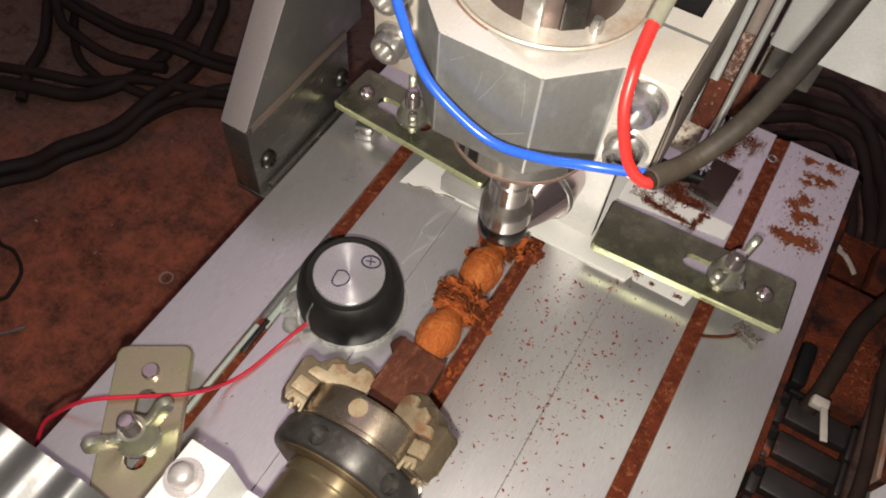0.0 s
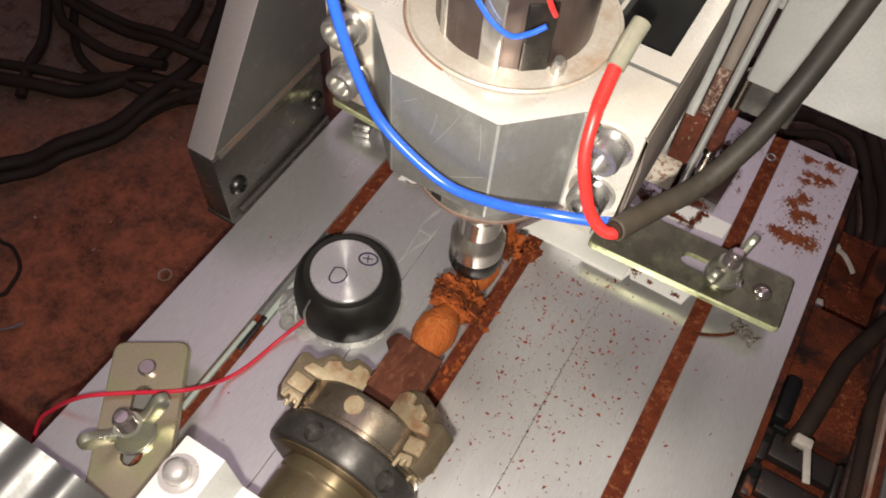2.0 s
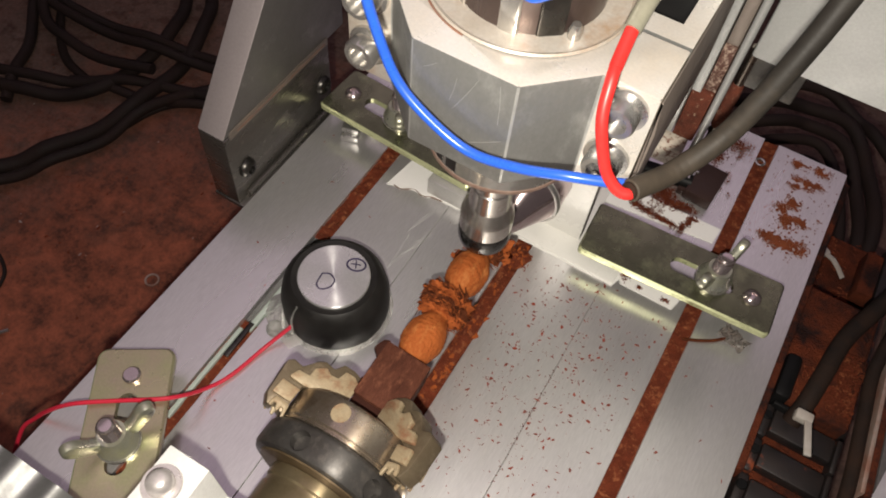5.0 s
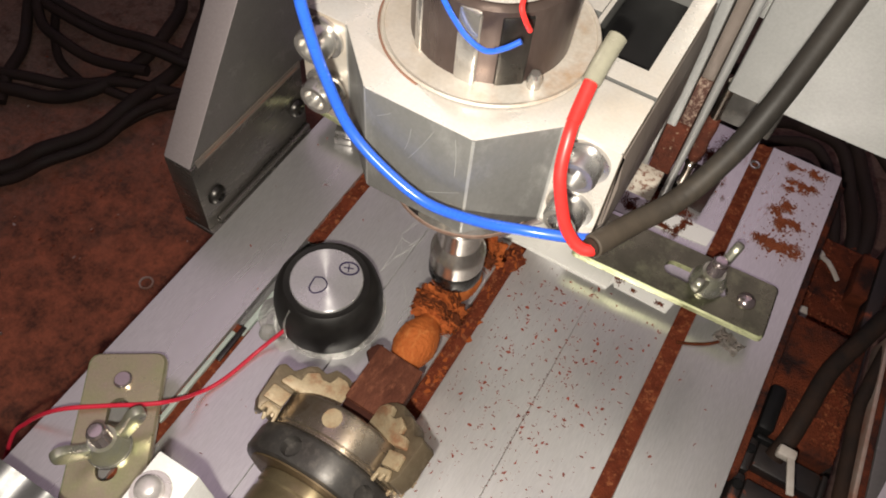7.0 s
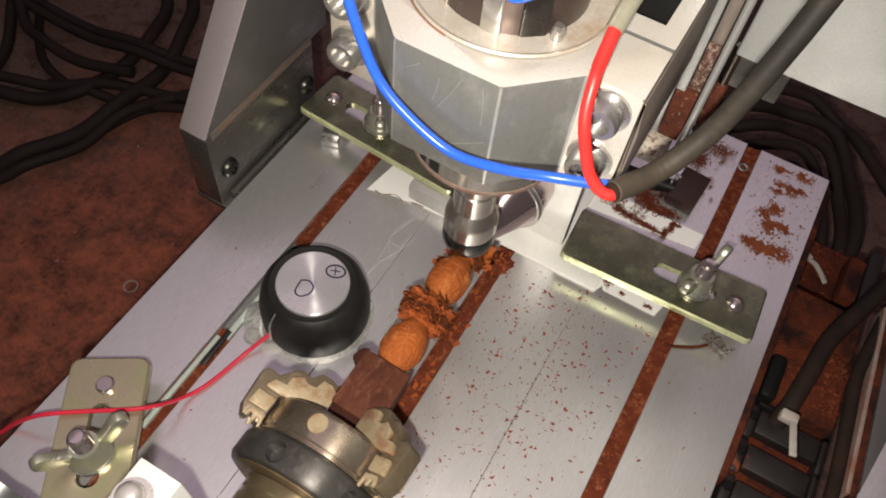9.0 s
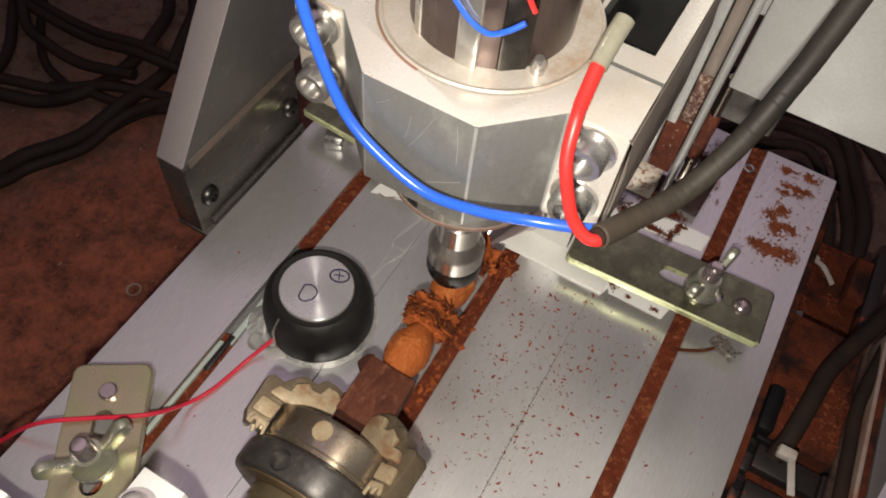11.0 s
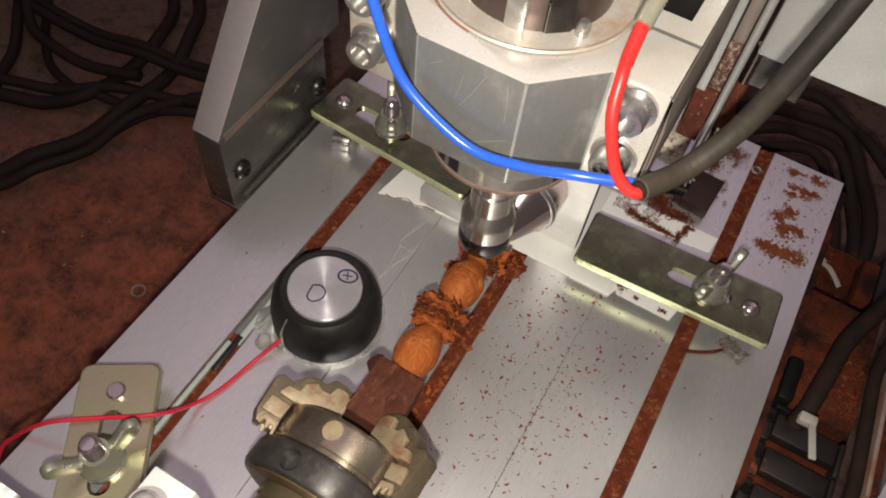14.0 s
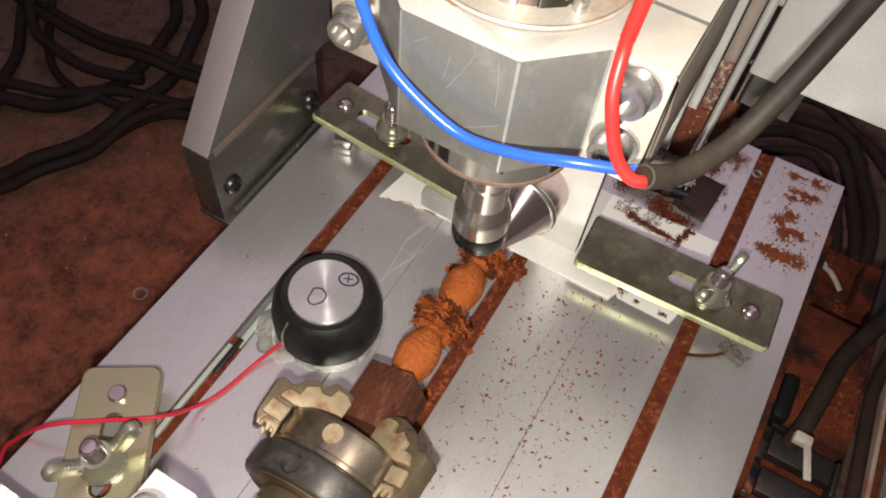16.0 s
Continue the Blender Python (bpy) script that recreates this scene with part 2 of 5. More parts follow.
M_CASING = material("fluted_motor_casing", (0.26, 0.26, 0.255), 0.5, 0.7, (0.21, 0.21, 0.205), 0.6, 60, 1200, 0.00001)
M_BLUE = material("blue_insulation", (0.025, 0.12, 0.66), 0.3, 0.0, (0.02, 0.09, 0.52), 0.6, 120, 900)
M_CABLE = material("black_cable_sheath", (0.012, 0.011, 0.010), 0.6, 0.0, (0.040, 0.033, 0.026), 0.85, 30, 700, 0.00005, spec=0.25, third=(0.02, 0.018, 0.016), third_at=0.56, third_scale=60, third_soft=0.12)


def dusty_end(m, dust, clean_at):
    """Tan dust on a cable's handled end, thinning out along its own length."""
    t = m.node_tree
    n, l = t.nodes, t.links
    b = n["Principled BSDF"]
    old = b.inputs["Base Color"].links[0].from_socket
    co, parts_of, patch = n.new("ShaderNodeTexCoord"), n.new("ShaderNodeSeparateXYZ"), n.new("ShaderNodeTexNoise")
    patch.inputs["Scale"].default_value, patch.inputs["Detail"].default_value = 260, 6
    l.new(co.outputs["Object"], parts_of.inputs[0])
    l.new(co.outputs["Object"], patch.inputs["Vector"])
    wander, cover, both = n.new("ShaderNodeMath"), n.new("ShaderNodeMapRange"), n.new("ShaderNodeMix")
    wander.operation = "MULTIPLY_ADD"
    wander.inputs[1].default_value = 0.05
    l.new(patch.outputs["Fac"], wander.inputs[0])
    l.new(parts_of.outputs["Z"], wander.inputs[2])
    cover.inputs["From Min"].default_value, cover.inputs["From Max"].default_value = 0.018, clean_at + 0.025
    cover.inputs["To Min"].default_value, cover.inputs["To Max"].default_value = 0.9, 0.0
    l.new(wander.outputs["Value"], cover.inputs["Value"])
    both.data_type = "RGBA"
    both.inputs[7].default_value = (*dust, 1)
    l.new(cover.outputs["Result"], both.inputs[0])
    l.new(old, both.inputs[6])
    l.new(both.outputs[2], b.inputs["Base Color"])


dusty_end(M_CABLE, (0.070, 0.055, 0.040), 0.040)
M_DUSTCABLE = material("grey_dusty_sheath", (0.013, 0.0115, 0.011), 0.7, 0.0, (0.040, 0.022, 0.015), 0.9, 60, 900, 0.00005, spec=0.1)
M_WOOD = material("rough_cut_orange_wood", (0.46, 0.125, 0.030), 0.8, 0.0, (0.33, 0.080, 0.020), 0.9, 150, 1700, 0.0005, (1, 0.5, 1), third=(0.54, 0.20, 0.06), third_at=0.6, third_scale=320, third_soft=0.08, spec=0.15)
M_BLANK = material("sawn_red_wood", (0.125, 0.042, 0.024), 0.8, 0.0, (0.060, 0.020, 0.013), 0.95, 190, 1500, 0.0005, (1, 0.4, 1), third=(0.20, 0.075, 0.042), third_at=0.59, third_scale=330, third_soft=0.08, spec=0.15, grain=0.45)
M_BLANK_DARK = material("dark_or_shaded_wood", (0.05, 0.016, 0.010), 0.8, 0.0, (0.03, 0.01, 0.007), 0.8, 200, 1500, spec=0.15)
M_FIBRE = material("torn_wood_fibre", (0.47, 0.12, 0.030), 0.9, 0.0, (0.25, 0.058, 0.018), 0.95, 330, 2500, 0.0003, third=(0.10, 0.028, 0.013), third_at=0.62, third_scale=240, third_soft=0.05, spec=0.15)
M_CHAR = material("dark_torn_wood_fibre", (0.13, 0.036, 0.014), 0.9, 0.0, (0.055, 0.018, 0.009), 0.95, 330, 2500, 0.0003, third=(0.26, 0.07, 0.024), third_at=0.62, third_scale=300, third_soft=0.06, spec=0.1)
M_SMEAR = material("tan_dust_film", (0.215, 0.19, 0.17), 0.45, 0.55, (0.26, 0.205, 0.165), 0.95, 90, 900, 0.00003)
M_DUSTRING = material("brown_dust_crust", (0.20, 0.115, 0.085), 0.7, 0.2, (0.30, 0.22, 0.18), 0.9, 220, 1500, 0.00005)
M_DUST = material("red_sawdust", (0.21, 0.045, 0.018), 0.92, 0.0, (0.10, 0.022, 0.011), 0.95, 260, 2200, 0.0006, third=(0.38, 0.13, 0.055), third_at=0.59, third_scale=480, third_soft=0.06, spec=0.2, grain=0.45)
M_SPECK = material("red_wood_specks", (0.38, 0.065, 0.030), 0.85, 0.0, (0.18, 0.042, 0.025), 0.9, 260, 900, sharp=0.5)
M_PAPER = material("white_paper", (0.92, 0.91, 0.88), 0.7, 0.0, (0.87, 0.86, 0.83), 0.5, 60, 1200, 0.00003, grain=0.05)
M_WHITE = material("white_painted_steel", (0.78, 0.78, 0.76), 0.35, 0.1, (0.7, 0.7, 0.68), 0.5, 60, 1200)
M_CREAM = material("bright_white_enamel", (0.90, 0.89, 0.85), 0.3, 0.0, (0.86, 0.85, 0.80), 0.5, 60, 1200, grain=0.05)
M_PLASTIC = material("pale_green_plastic", (0.44, 0.50, 0.45), 0.2, 0.0, (0.36, 0.41, 0.37), 0.5, 80, 900)
M_NYLON = material("white_nylon", (0.47, 0.445, 0.41), 0.4, 0.0, (0.34, 0.27, 0.22), 0.7, 160, 900)
M_FILM = material("crumpled_clear_film", (0.50, 0.48, 0.45), 0.2, 0.0, (0.32, 0.24, 0.2), 0.8, 260, 900)
M_FILM.node_tree.nodes["Principled BSDF"].inputs["Transmission Weight"].default_value = 0.45
M_BLACK = material("black_painted_metal", (0.013, 0.0125, 0.013), 0.5, 0.0, (0.030, 0.018, 0.015), 0.8, 80, 900, 0.00006, third=(0.26, 0.06, 0.022), third_at=0.63, third_scale=85, third_soft=0.05)
M_FLOOR = material("stained_concrete", (0.150, 0.108, 0.090), 0.9, 0.0, (0.085, 0.060, 0.050), 0.9, 9, 420, 0.0014, third=(0.042, 0.026, 0.021), third_at=0.57, third_scale=110, third_soft=0.06, spec=0.2, grain=0.8)


def sawdust_stain(m, centre, reach):
    """Red sawdust trodden into the concrete beside the machine, thinning out unevenly."""
    t = m.node_tree
    n, l = t.nodes, t.links
    b = n["Principled BSDF"]
    old = b.inputs["Base Color"].links[0].from_socket
    geo = n.new("ShaderNodeNewGeometry")
    far = n.new("ShaderNodeVectorMath")
    far.operation = "DISTANCE"
    far.inputs[1].default_value = centre
    l.new(geo.outputs["Position"], far.inputs[0])
    patch, fine = n.new("ShaderNodeTexNoise"), n.new("ShaderNodeTexNoise")
    patch.inputs["Scale"].default_value, patch.inputs["Detail"].default_value, patch.inputs["Roughness"].default_value = 16, 8, 0.72
    fine.inputs["Scale"].default_value, fine.inputs["Detail"].default_value, fine.inputs["Roughness"].default_value = 52, 11, 0.84
    for k in (patch, fine):
        l.new(geo.outputs["Position"], k.inputs["Vector"])
    wander = n.new("ShaderNodeMath")
    wander.operation = "MULTIPLY_ADD"
    wander.inputs[1].default_value = 0.30
    l.new(patch.outputs["Fac"], wander.inputs[0])
    l.new(far.outputs["Value"], wander.inputs[2])
    cover = n.new("ShaderNodeMapRange")
    cover.inputs["From Min"].default_value, cover.inputs["From Max"].default_value = reach + 0.05, reach + 0.21
    cover.inputs["To Min"].default_value, cover.inputs["To Max"].default_value = 0.95, 0.12
    l.new(wander.outputs["Value"], cover.inputs["Value"])
    tone = n.new("ShaderNodeMix")
    tone.data_type = "RGBA"
    tone.inputs[6].default_value, tone.inputs[7].default_value = (0.36, 0.108, 0.060, 1), (0.075, 0.031, 0.022, 1)
    blotch = n.new("ShaderNodeMapRange")
    blotch.inputs["From Min"].default_value, blotch.inputs["From Max"].default_value = 0.40, 0.62
    l.new(fine.outputs["Fac"], blotch.inputs["Value"])
    l.new(blotch.outputs["Result"], tone.inputs[0])
    both = n.new("ShaderNodeMix")
    both.data_type = "RGBA"
    l.new(cover.outputs["Result"], both.inputs[0])
    l.new(old, both.inputs[6])
    l.new(tone.outputs[2], both.inputs[7])
    l.new(both.outputs[2], b.inputs["Base Color"])
    relief = n.new("ShaderNodeBump")
    relief.inputs["Strength"].default_value, relief.inputs["Distance"].default_value = 0.6, 0.002
    l.new(fine.outputs["Fac"], relief.inputs["Height"])
    l.new(relief.outputs["Normal"], b.inputs["Normal"])


sawdust_stain(M_FLOOR, (-0.19, -0.08, -0.14), 0.175)
M_WALL = material("grey_plaster", (0.4, 0.39, 0.38), 0.9, 0.0, (0.34, 0.33, 0.32), 0.6, 2, 90)
M_SLEEVE = material("yellowed_clear_sleeve", (0.27, 0.26, 0.20), 0.2, 0.0, (0.19, 0.18, 0.135), 0.7, 200, 900)
M_DUSTY = material("steel_caked_with_sawdust", (0.165, 0.038, 0.016), 0.9, 0.0, (0.065, 0.020, 0.012), 0.95, 110, 1300, 0.0009, third=(0.012, 0.011, 0.012), third_at=0.54, third_scale=48, third_soft=0.07, spec=0.12, grain=0.4)
M_BLACKP = material("black_plastic", (0.006, 0.006, 0.0065), 0.5, 0.0, (0.012, 0.011, 0.010), 0.5, 90, 900, spec=0.2)
M_BROWNP = material("dark_brown_plastic", (0.035, 0.020, 0.018), 0.5, 0.0, (0.05, 0.025, 0.02), 0.7, 150, 900, spec=0.3)
M_FLOORCABLE = material("dusty_dark_sheath", (0.014, 0.0095, 0.0085), 0.75, 0.0, (0.026, 0.013, 0.010), 0.8, 40, 600, spec=0.25)
M_BRONZE = material("browned_steel", (0.12, 0.092, 0.085), 0.34, 0.6, (0.06, 0.038, 0.032), 0.85, 120, 1200, 0.00002, (1, 1, 0.3))
M_LIVE = turned_finish(material("polished_turned_steel", (0.74, 0.62, 0.63), 0.22, 0.94, (0.64, 0.50, 0.53), 0.6, 60, 1200, 0.000003, rough_var=0.05), "Y", 0.75)
M_SHAFT = turned_finish(material("polished_shaft_steel", (0.70, 0.66, 0.62), 0.24, 0.92, (0.58, 0.53, 0.48), 0.6, 90, 1200, 0.000003, rough_var=0.05), "Z", 0.7)
M_CONE = material("polished_steel", (0.72, 0.63, 0.62), 0.2, 0.9, (0.62, 0.52, 0.53), 0.6, 60, 1200, 0.000003, rough_var=0.05)
# Same plates as M_ZINC; darker to paint in the dark room these two mirror.
M_OLIVE = material("olive_zinc_dimmed", (0.25, 0.25, 0.165), 0.29, 0.8, (0.135, 0.135, 0.095), 0.9, 70, 1200, 0.000008, third=(0.34, 0.36, 0.22), third_at=0.58, third_scale=110, third_soft=0.10, rough_var=0.08)
M_CAKED = material("paint_under_sawdust", (0.15, 0.042, 0.024), 0.9, 0.0, (0.06, 0.022, 0.016), 0.9, 260, 1600, 0.0006, third=(0.42, 0.30, 0.21), third_at=0.645, third_scale=620, third_soft=0.05, spec=0.15)
M_SPECKLED = material("sawdust_specks_on_bare_steel", (0.42, 0.33, 0.27), 0.6, 0.1, (0.30, 0.20, 0.15), 0.8, 200, 1600, 0.0003, third=(0.07, 0.02, 0.013), third_at=0.47, third_scale=760, third_soft=0.05)
M_EDGE = material("worn_pale_bar", (0.40, 0.35, 0.31), 0.5, 0.3, (0.24, 0.08, 0.04), 0.9, 60, 900, 0.00005)
M_DRYDUST = material("dry_orange_sawdust", (0.32, 0.095, 0.042), 0.92, 0.0, (0.19, 0.05, 0.025), 0.9, 250, 2000, 0.0003, spec=0.15)
M_ORANGE = material("fine_orange_dust", (0.24, 0.10, 0.055), 0.9, 0.0, (0.20, 0.15, 0.125), 0.95, 130, 1500, 0.0001)
M_SAWN = material("sawn_aluminium_edge", (0.37, 0.325, 0.33), 0.5, 0.35, (0.31, 0.27, 0.27), 0.7, 80, 1200, 0.00002)
M_FLAKE = material("chipped_white_paint", (0.66, 0.61, 0.53), 0.65, 0.0, (0.52, 0.44, 0.36), 0.8, 200, 1200, 0.0002, third=(0.2, 0.08, 0.05), third_at=0.55, third_scale=650)

# ---- room ----
FLOOR = -0.14
tagged(part("floor", box(-1.5, 1.5, -1.5, 1.7, FLOOR - 0.05, FLOOR, 0), M_FLOOR), "bare concrete floor stained with red sawdust", "floor", kind="structure")
# Walls and ceiling are out of view, added to enclose reflections and bounced light.
for name, b in (("wall_south", (-1.55, 1.55, -1.55, -1.5)), ("wall_west", (-1.55, -1.5, -1.5, 1.7)), ("wall_east", (1.5, 1.55, -1.5, 1.7))):
    tagged(part(name, box(*b, FLOOR, 2.3, 0), M_WALL), "plain grey plastered workshop wall", "wall", kind="structure")
# Height chosen for how much open sky the far bed mirrors.
tagged(part("wall_north", box(-1.55, 1.55, 1.7, 1.75, FLOOR, 1.4, 0), M_WALL), "unseen low grey wall, left open above for the bed's reflection", "wall", kind="structure")
# The opening is added so that world light reaches the shadows.
tagged(part("ceiling", merge(box(-1.55, 1.55, -1.55, -0.9, 2.3, 2.35, 0), box(-1.55, -1.4, -0.898, 1.75, 2.3, 2.35, 0), box(0.6, 1.55, -0.898, 1.75, 2.3, 2.35, 0)), M_WALL), "unseen grey ceiling with an opening added for ambient light", "ceiling", kind="structure")

# ---- machine bed ----
Y0, Y1 = -0.34, 0.105
bed = holder("machine_bed", pose(0, 0, 0), "aluminium machine bed of three slotted profiles, dusty", "machine bed")


def bed_profile(x):
    w, s, c = 0.03326, 0.0031, 0.00016
    right = [(s, -0.003), (0.0062, -0.003), (0.0062, -0.0095), (0, -0.0095)]
    top = [(w - c, 0), (s + c, 0), (s, -c)]
    half = [(w, -0.016), (w, -c)] + top + right[:-1]
    outline = half + [(-a, b) for a, b in half[::-1]]
    return part("profile", moved(prism(outline, Y0, Y1, "Y"), Matrix.Translation((x, 0, 0))), M_BED, bed)


for x in (-0.1, -0.0333, 0.0333):
    bed_profile(x)
part("under_frame", merge(box(-0.12, 0.052, Y0 + 0.01, Y1 - 0.01, FLOOR + 0.002, -0.0165, 0.001)), M_BLACK, bed)


def dust_strip(name, x0, x1, y0, y1, z, rise, parent, nx=9, step=0.0007):
    ny = int((y1 - y0) / step)
    bm = bmesh.new()
    grid = []
    for j in range(ny + 1):
        row = []
        for i in range(nx + 1):
            x, y = x0 + (x1 - x0) * i / nx, y0 + (y1 - y0) * j / ny
            h = rise * (0.5 + noise.noise(Vector((x * 160, y * 160, 3))) + 0.5 * noise.noise(Vector((x * 600, y * 600, 9))) + 0.35 * noise.noise(Vector((x * 1500, y * 1500, 4))))
            row.append(bm.verts.new((x, y, z + h)))
        grid.append(row)
    for a, b in zip(grid, grid[1:]):
        for i in range(nx):
            bm.faces.new((a[i], a[i + 1], b[i + 1], b[i]))
    ob = part(name, bm, M_DUST, parent, angle=180)
    ob["kind"] = "stuff"
    return ob


dust_strip("slot_sawdust", -0.0364, -0.0302, Y0, Y1, -0.0020, 0.0016, bed)
dust_strip("slot_sawdust", 0.0302, 0.0364, Y0, Y1, -0.0016, 0.0008, bed)
dust_strip("slot_sawdust", -0.1031, -0.0969, -0.041, Y1, -0.0022, 0.0018, bed)
dust_strip("slot_sawdust", -0.1031, -0.0969, Y0, -0.083, -0.0024, 0.001, bed)
strip = holder("slot_cover_strip", pose(0, 0, 0), "pale green plastic strip pressed into a bed slot", "cover strip")
part("strip", box(-0.1002, -0.0980, -0.086, -0.043, -0.0026, -0.0006, 0.0003), M_PLASTIC, strip)
part("strip", box(-0.1024, -0.1008, -0.125, -0.0865, -0.0026, -0.0004, 0.0003), M_PLASTIC, strip)

# ---- workpiece, chuck, headstock ----
CY = -0.1045
chuck = holder("lathe_chuck", pose(AX, CY, AZ), "small tarnished steel three-jaw chuck with dusty yellowed jaws", "chuck")
dimples = [moved(lathe([(0.0029, 0.0010), (0.0028, -0.0002), (0.0023, -0.0011), (0.0019, -0.0022), (0.0010, -0.0027), (0, -0.0028)], 32, "X", (0.0209, -0.0042, 0)), pose(0, 0, 0, 0, -(97 + 120 * k), 0)) for k in range(3)]
pits = [moved(lathe([(0.0029, 0.0010), (0.0029, 0.0), (0.0027, -0.0030), (0, -0.0034)], 32, "X", (0.0226, -0.0160, 0)), pose(0, 0, 0, 0, -(108 + 60 * k), 0)) for k in range(6)]
chuck_body = part("body", carved(lathe([(0.006, 0.0), (0.0198, 0.0), (0.0206, -0.0006), (0.0209, -0.0015), (0.0209, -0.0088), (0.0203, -0.0094), (0.0203, -0.0097), (0.0209, -0.0101), (0.0209, -0.0104), (0.0200, -0.0108), (0.006, -0.0108), (0.006, 0.0)], 96, "Y"), *dimples), M_CHUCK, chuck)
for k in range(3):
    part("key_hole", moved(lathe([(0.00275, -0.0002), (0.0022, -0.00100), (0.0018, -0.0021), (0.0009, -0.0026), (0, -0.0027)], 32, "X", (0.0209, -0.0042, 0)), pose(0, 0, 0, 0, -(97 + 120 * k), 0)), M_JAW, chuck_body, "dust-filled tan key hole")
part("adjusting_ring", carved(lathe([(0.006, -0.0109), (0.0212, -0.0109), (0.0221, -0.0116), (0.0225, -0.0124), (0.0226, -0.0184), (0.0220, -0.0194), (0.0212, -0.0197), (0.006, -0.0197), (0.006, -0.0109)], 96, "Y"), *pits), M_RING, chuck, "dark grey worn steel adjusting ring")
part("back_flange", lathe([(0.002, -0.0199), (0.0200, -0.0199), (0.0197, -0.0203), (0.0186, -0.0205), (0.002, -0.0205)], 72, "Y"), M_FLANGE, chuck, "brass-brown back flange")
part("back_collar", lathe([(0.002, -0.0207), (0.0147, -0.0207), (0.0149, -0.0214), (0.0149, -0.0238), (0.0144, -0.0244), (0.0144, -0.0256), (0.0148, -0.0262), (0.0148, -0.050), (0.002, -0.050)], 72, "Y"), M_COLLAR, chuck, "oily brass-brown steel collar")


def jaw(turn):
    """A stepped jaw in (radius, depth): a dark guide plate with a yellowed stepped block on each flank."""
    guide = [(0.0085, -0.0004), (0.0206, -0.0004), (0.0212, -0.0008), (0.0212, -0.0100), (0.0228, -0.0100), (0.0230, -0.0086), (0.0246, -0.0088), (0.0248, -0.0102), (0.0268, -0.0102), (0.0274, -0.0090), (0.0284, -0.0074),
             (0.0292, 0.0030), (0.0278, 0.0044), (0.0246, 0.0042), (0.0218, 0.0082), (0.0200, 0.0094), (0.0168, 0.0092), (0.0150, 0.0120), (0.0118, 0.0124), (0.0085, 0.0118)]
    ob = part("jaw", moved(prism(guide, -0.0030, 0.0030, "Z", 0.0004), pose(0, 0, 0, 0, -turn, 0)), M_JAW_GUIDE, chuck, "dark brown chuck jaw")
    rise = [(0.0085, -0.0002), (0.0205, -0.0004), (0.0212, -0.0008), (0.0258, -0.0010), (0.0262, -0.0004), (0.0250, 0.0022), (0.0217, 0.0027), (0.0216, 0.0054), (0.0188, 0.0076), (0.0170, 0.0066), (0.0146, 0.0071), (0.0138, 0.0101), (0.0108, 0.0104), (0.0085, 0.0090)]
    pad = [(0.0213, -0.0020), (0.0272, -0.0024), (0.0275, -0.0070), (0.0216, -0.0066)]
    comb = [(0.0212, -0.0072), (0.0256, -0.0072), (0.0263, -0.0090), (0.0262, -0.0104), (0.0254, -0.0104), (0.0252, -0.0090), (0.0244, -0.0088), (0.0238, -0.0106), (0.0230, -0.0106), (0.0228, -0.0090), (0.0220, -0.0090), (0.0214, -0.0117), (0.0206, -0.0114)]
    for flat in (-1, 1):
        for outline, depth, label in ((rise, 0.0050, "yellowed worn step of the jaw"), (pad, 0.0046, "yellowed outer pad of the jaw"), (comb, 0.0042, "worn scroll teeth of the jaw")):
            a, b = sorted((flat * 0.0031, flat * depth))
            part("raised_step", moved(prism(outline, a, b, "Z", 0.00035), pose(0, 0, 0, 0, -turn, 0)), M_JAW, ob, label)
    return ob


for k in range(3):
    jaw(38 + 120 * k)

work = holder("wooden_blank", pose(AX, CY, AZ), "orange-red wooden blank being carved into round beads", "workpiece")
part("square_end", moved(box(-0.0076, 0.0076, 0.0066, 0.0255, -0.0076, 0.0076, 0.0006), pose(0, 0, 0, 0, 7, 0)), M_BLANK, work, "dark red square sawn end of the blank")
# The stub's dark colour paints the shade in the gap before the chuck.
part("clamped_stub", moved(box(-0.0070, 0.0070, 0.0005, 0.0070, -0.0070, 0.0062, 0.0005), pose(0, 0, 0, 0, 7, 0)), M_BLANK_DARK, work, "stub held in the jaws, coloured dark for the shadowed gap")
part("torn_corner", moved(prism([(-0.0100, 0.0215), (-0.0072, 0.0190), (-0.0068, 0.0260), (-0.0086, 0.0252), (-0.0094, 0.0235)], 0.0052, 0.0074, "Z", 0.0003), pose(0, 0, 0, 0, 7, 0)), M_BLANK_DARK, work, "splintered dark corner of the blank")
part("dark_knot", moved(box(-0.0078, -0.0073, 0.0095, 0.0118, 0.0058, 0.0077, 0.0002), pose(0, 0, 0, 0, 7, 0)), M_BLANK_DARK, work, "dark gouge in the blank's edge")


def turned(name, pts, mat, seg=132):
    """Turned wood with the shallow terraces that the cutter leaves, slightly torn."""
    bm = lathe([(r, y) for y, r in pts], seg, "Y")
    for v in bm.verts:
        c = Vector((v.co.x, 0, v.co.z))
        w = 3.2 * noise.noise(v.co * 120) + v.co.y * 560 + 2.4 * noise.noise(v.co * 45)
        v.co += c * (0.055 * (abs((w % 1) - 0.5) - 0.25) + 0.06 * noise.noise(v.co * 260) + 0.022 * noise.noise(v.co * 900))
    return part(name, bm, mat, work, angle=50)


def bead(y0, y1, r):
    return [(y0 + (y1 - y0) * k / 56, max(0.0034, r * math.sin(math.pi * (0.10 + 0.80 * k / 56)) ** 0.8)) for k in range(57)]


turned("bead", bead(0.0250, 0.0448, 0.0067), M_WOOD)
turned("neck", [(0.0448, 0.0035), (0.047, 0.0048), (0.051, 0.0048), (0.0535, 0.0035)], M_WOOD)
turned("bead", bead(0.0530, 0.0730, 0.0066), M_WOOD)
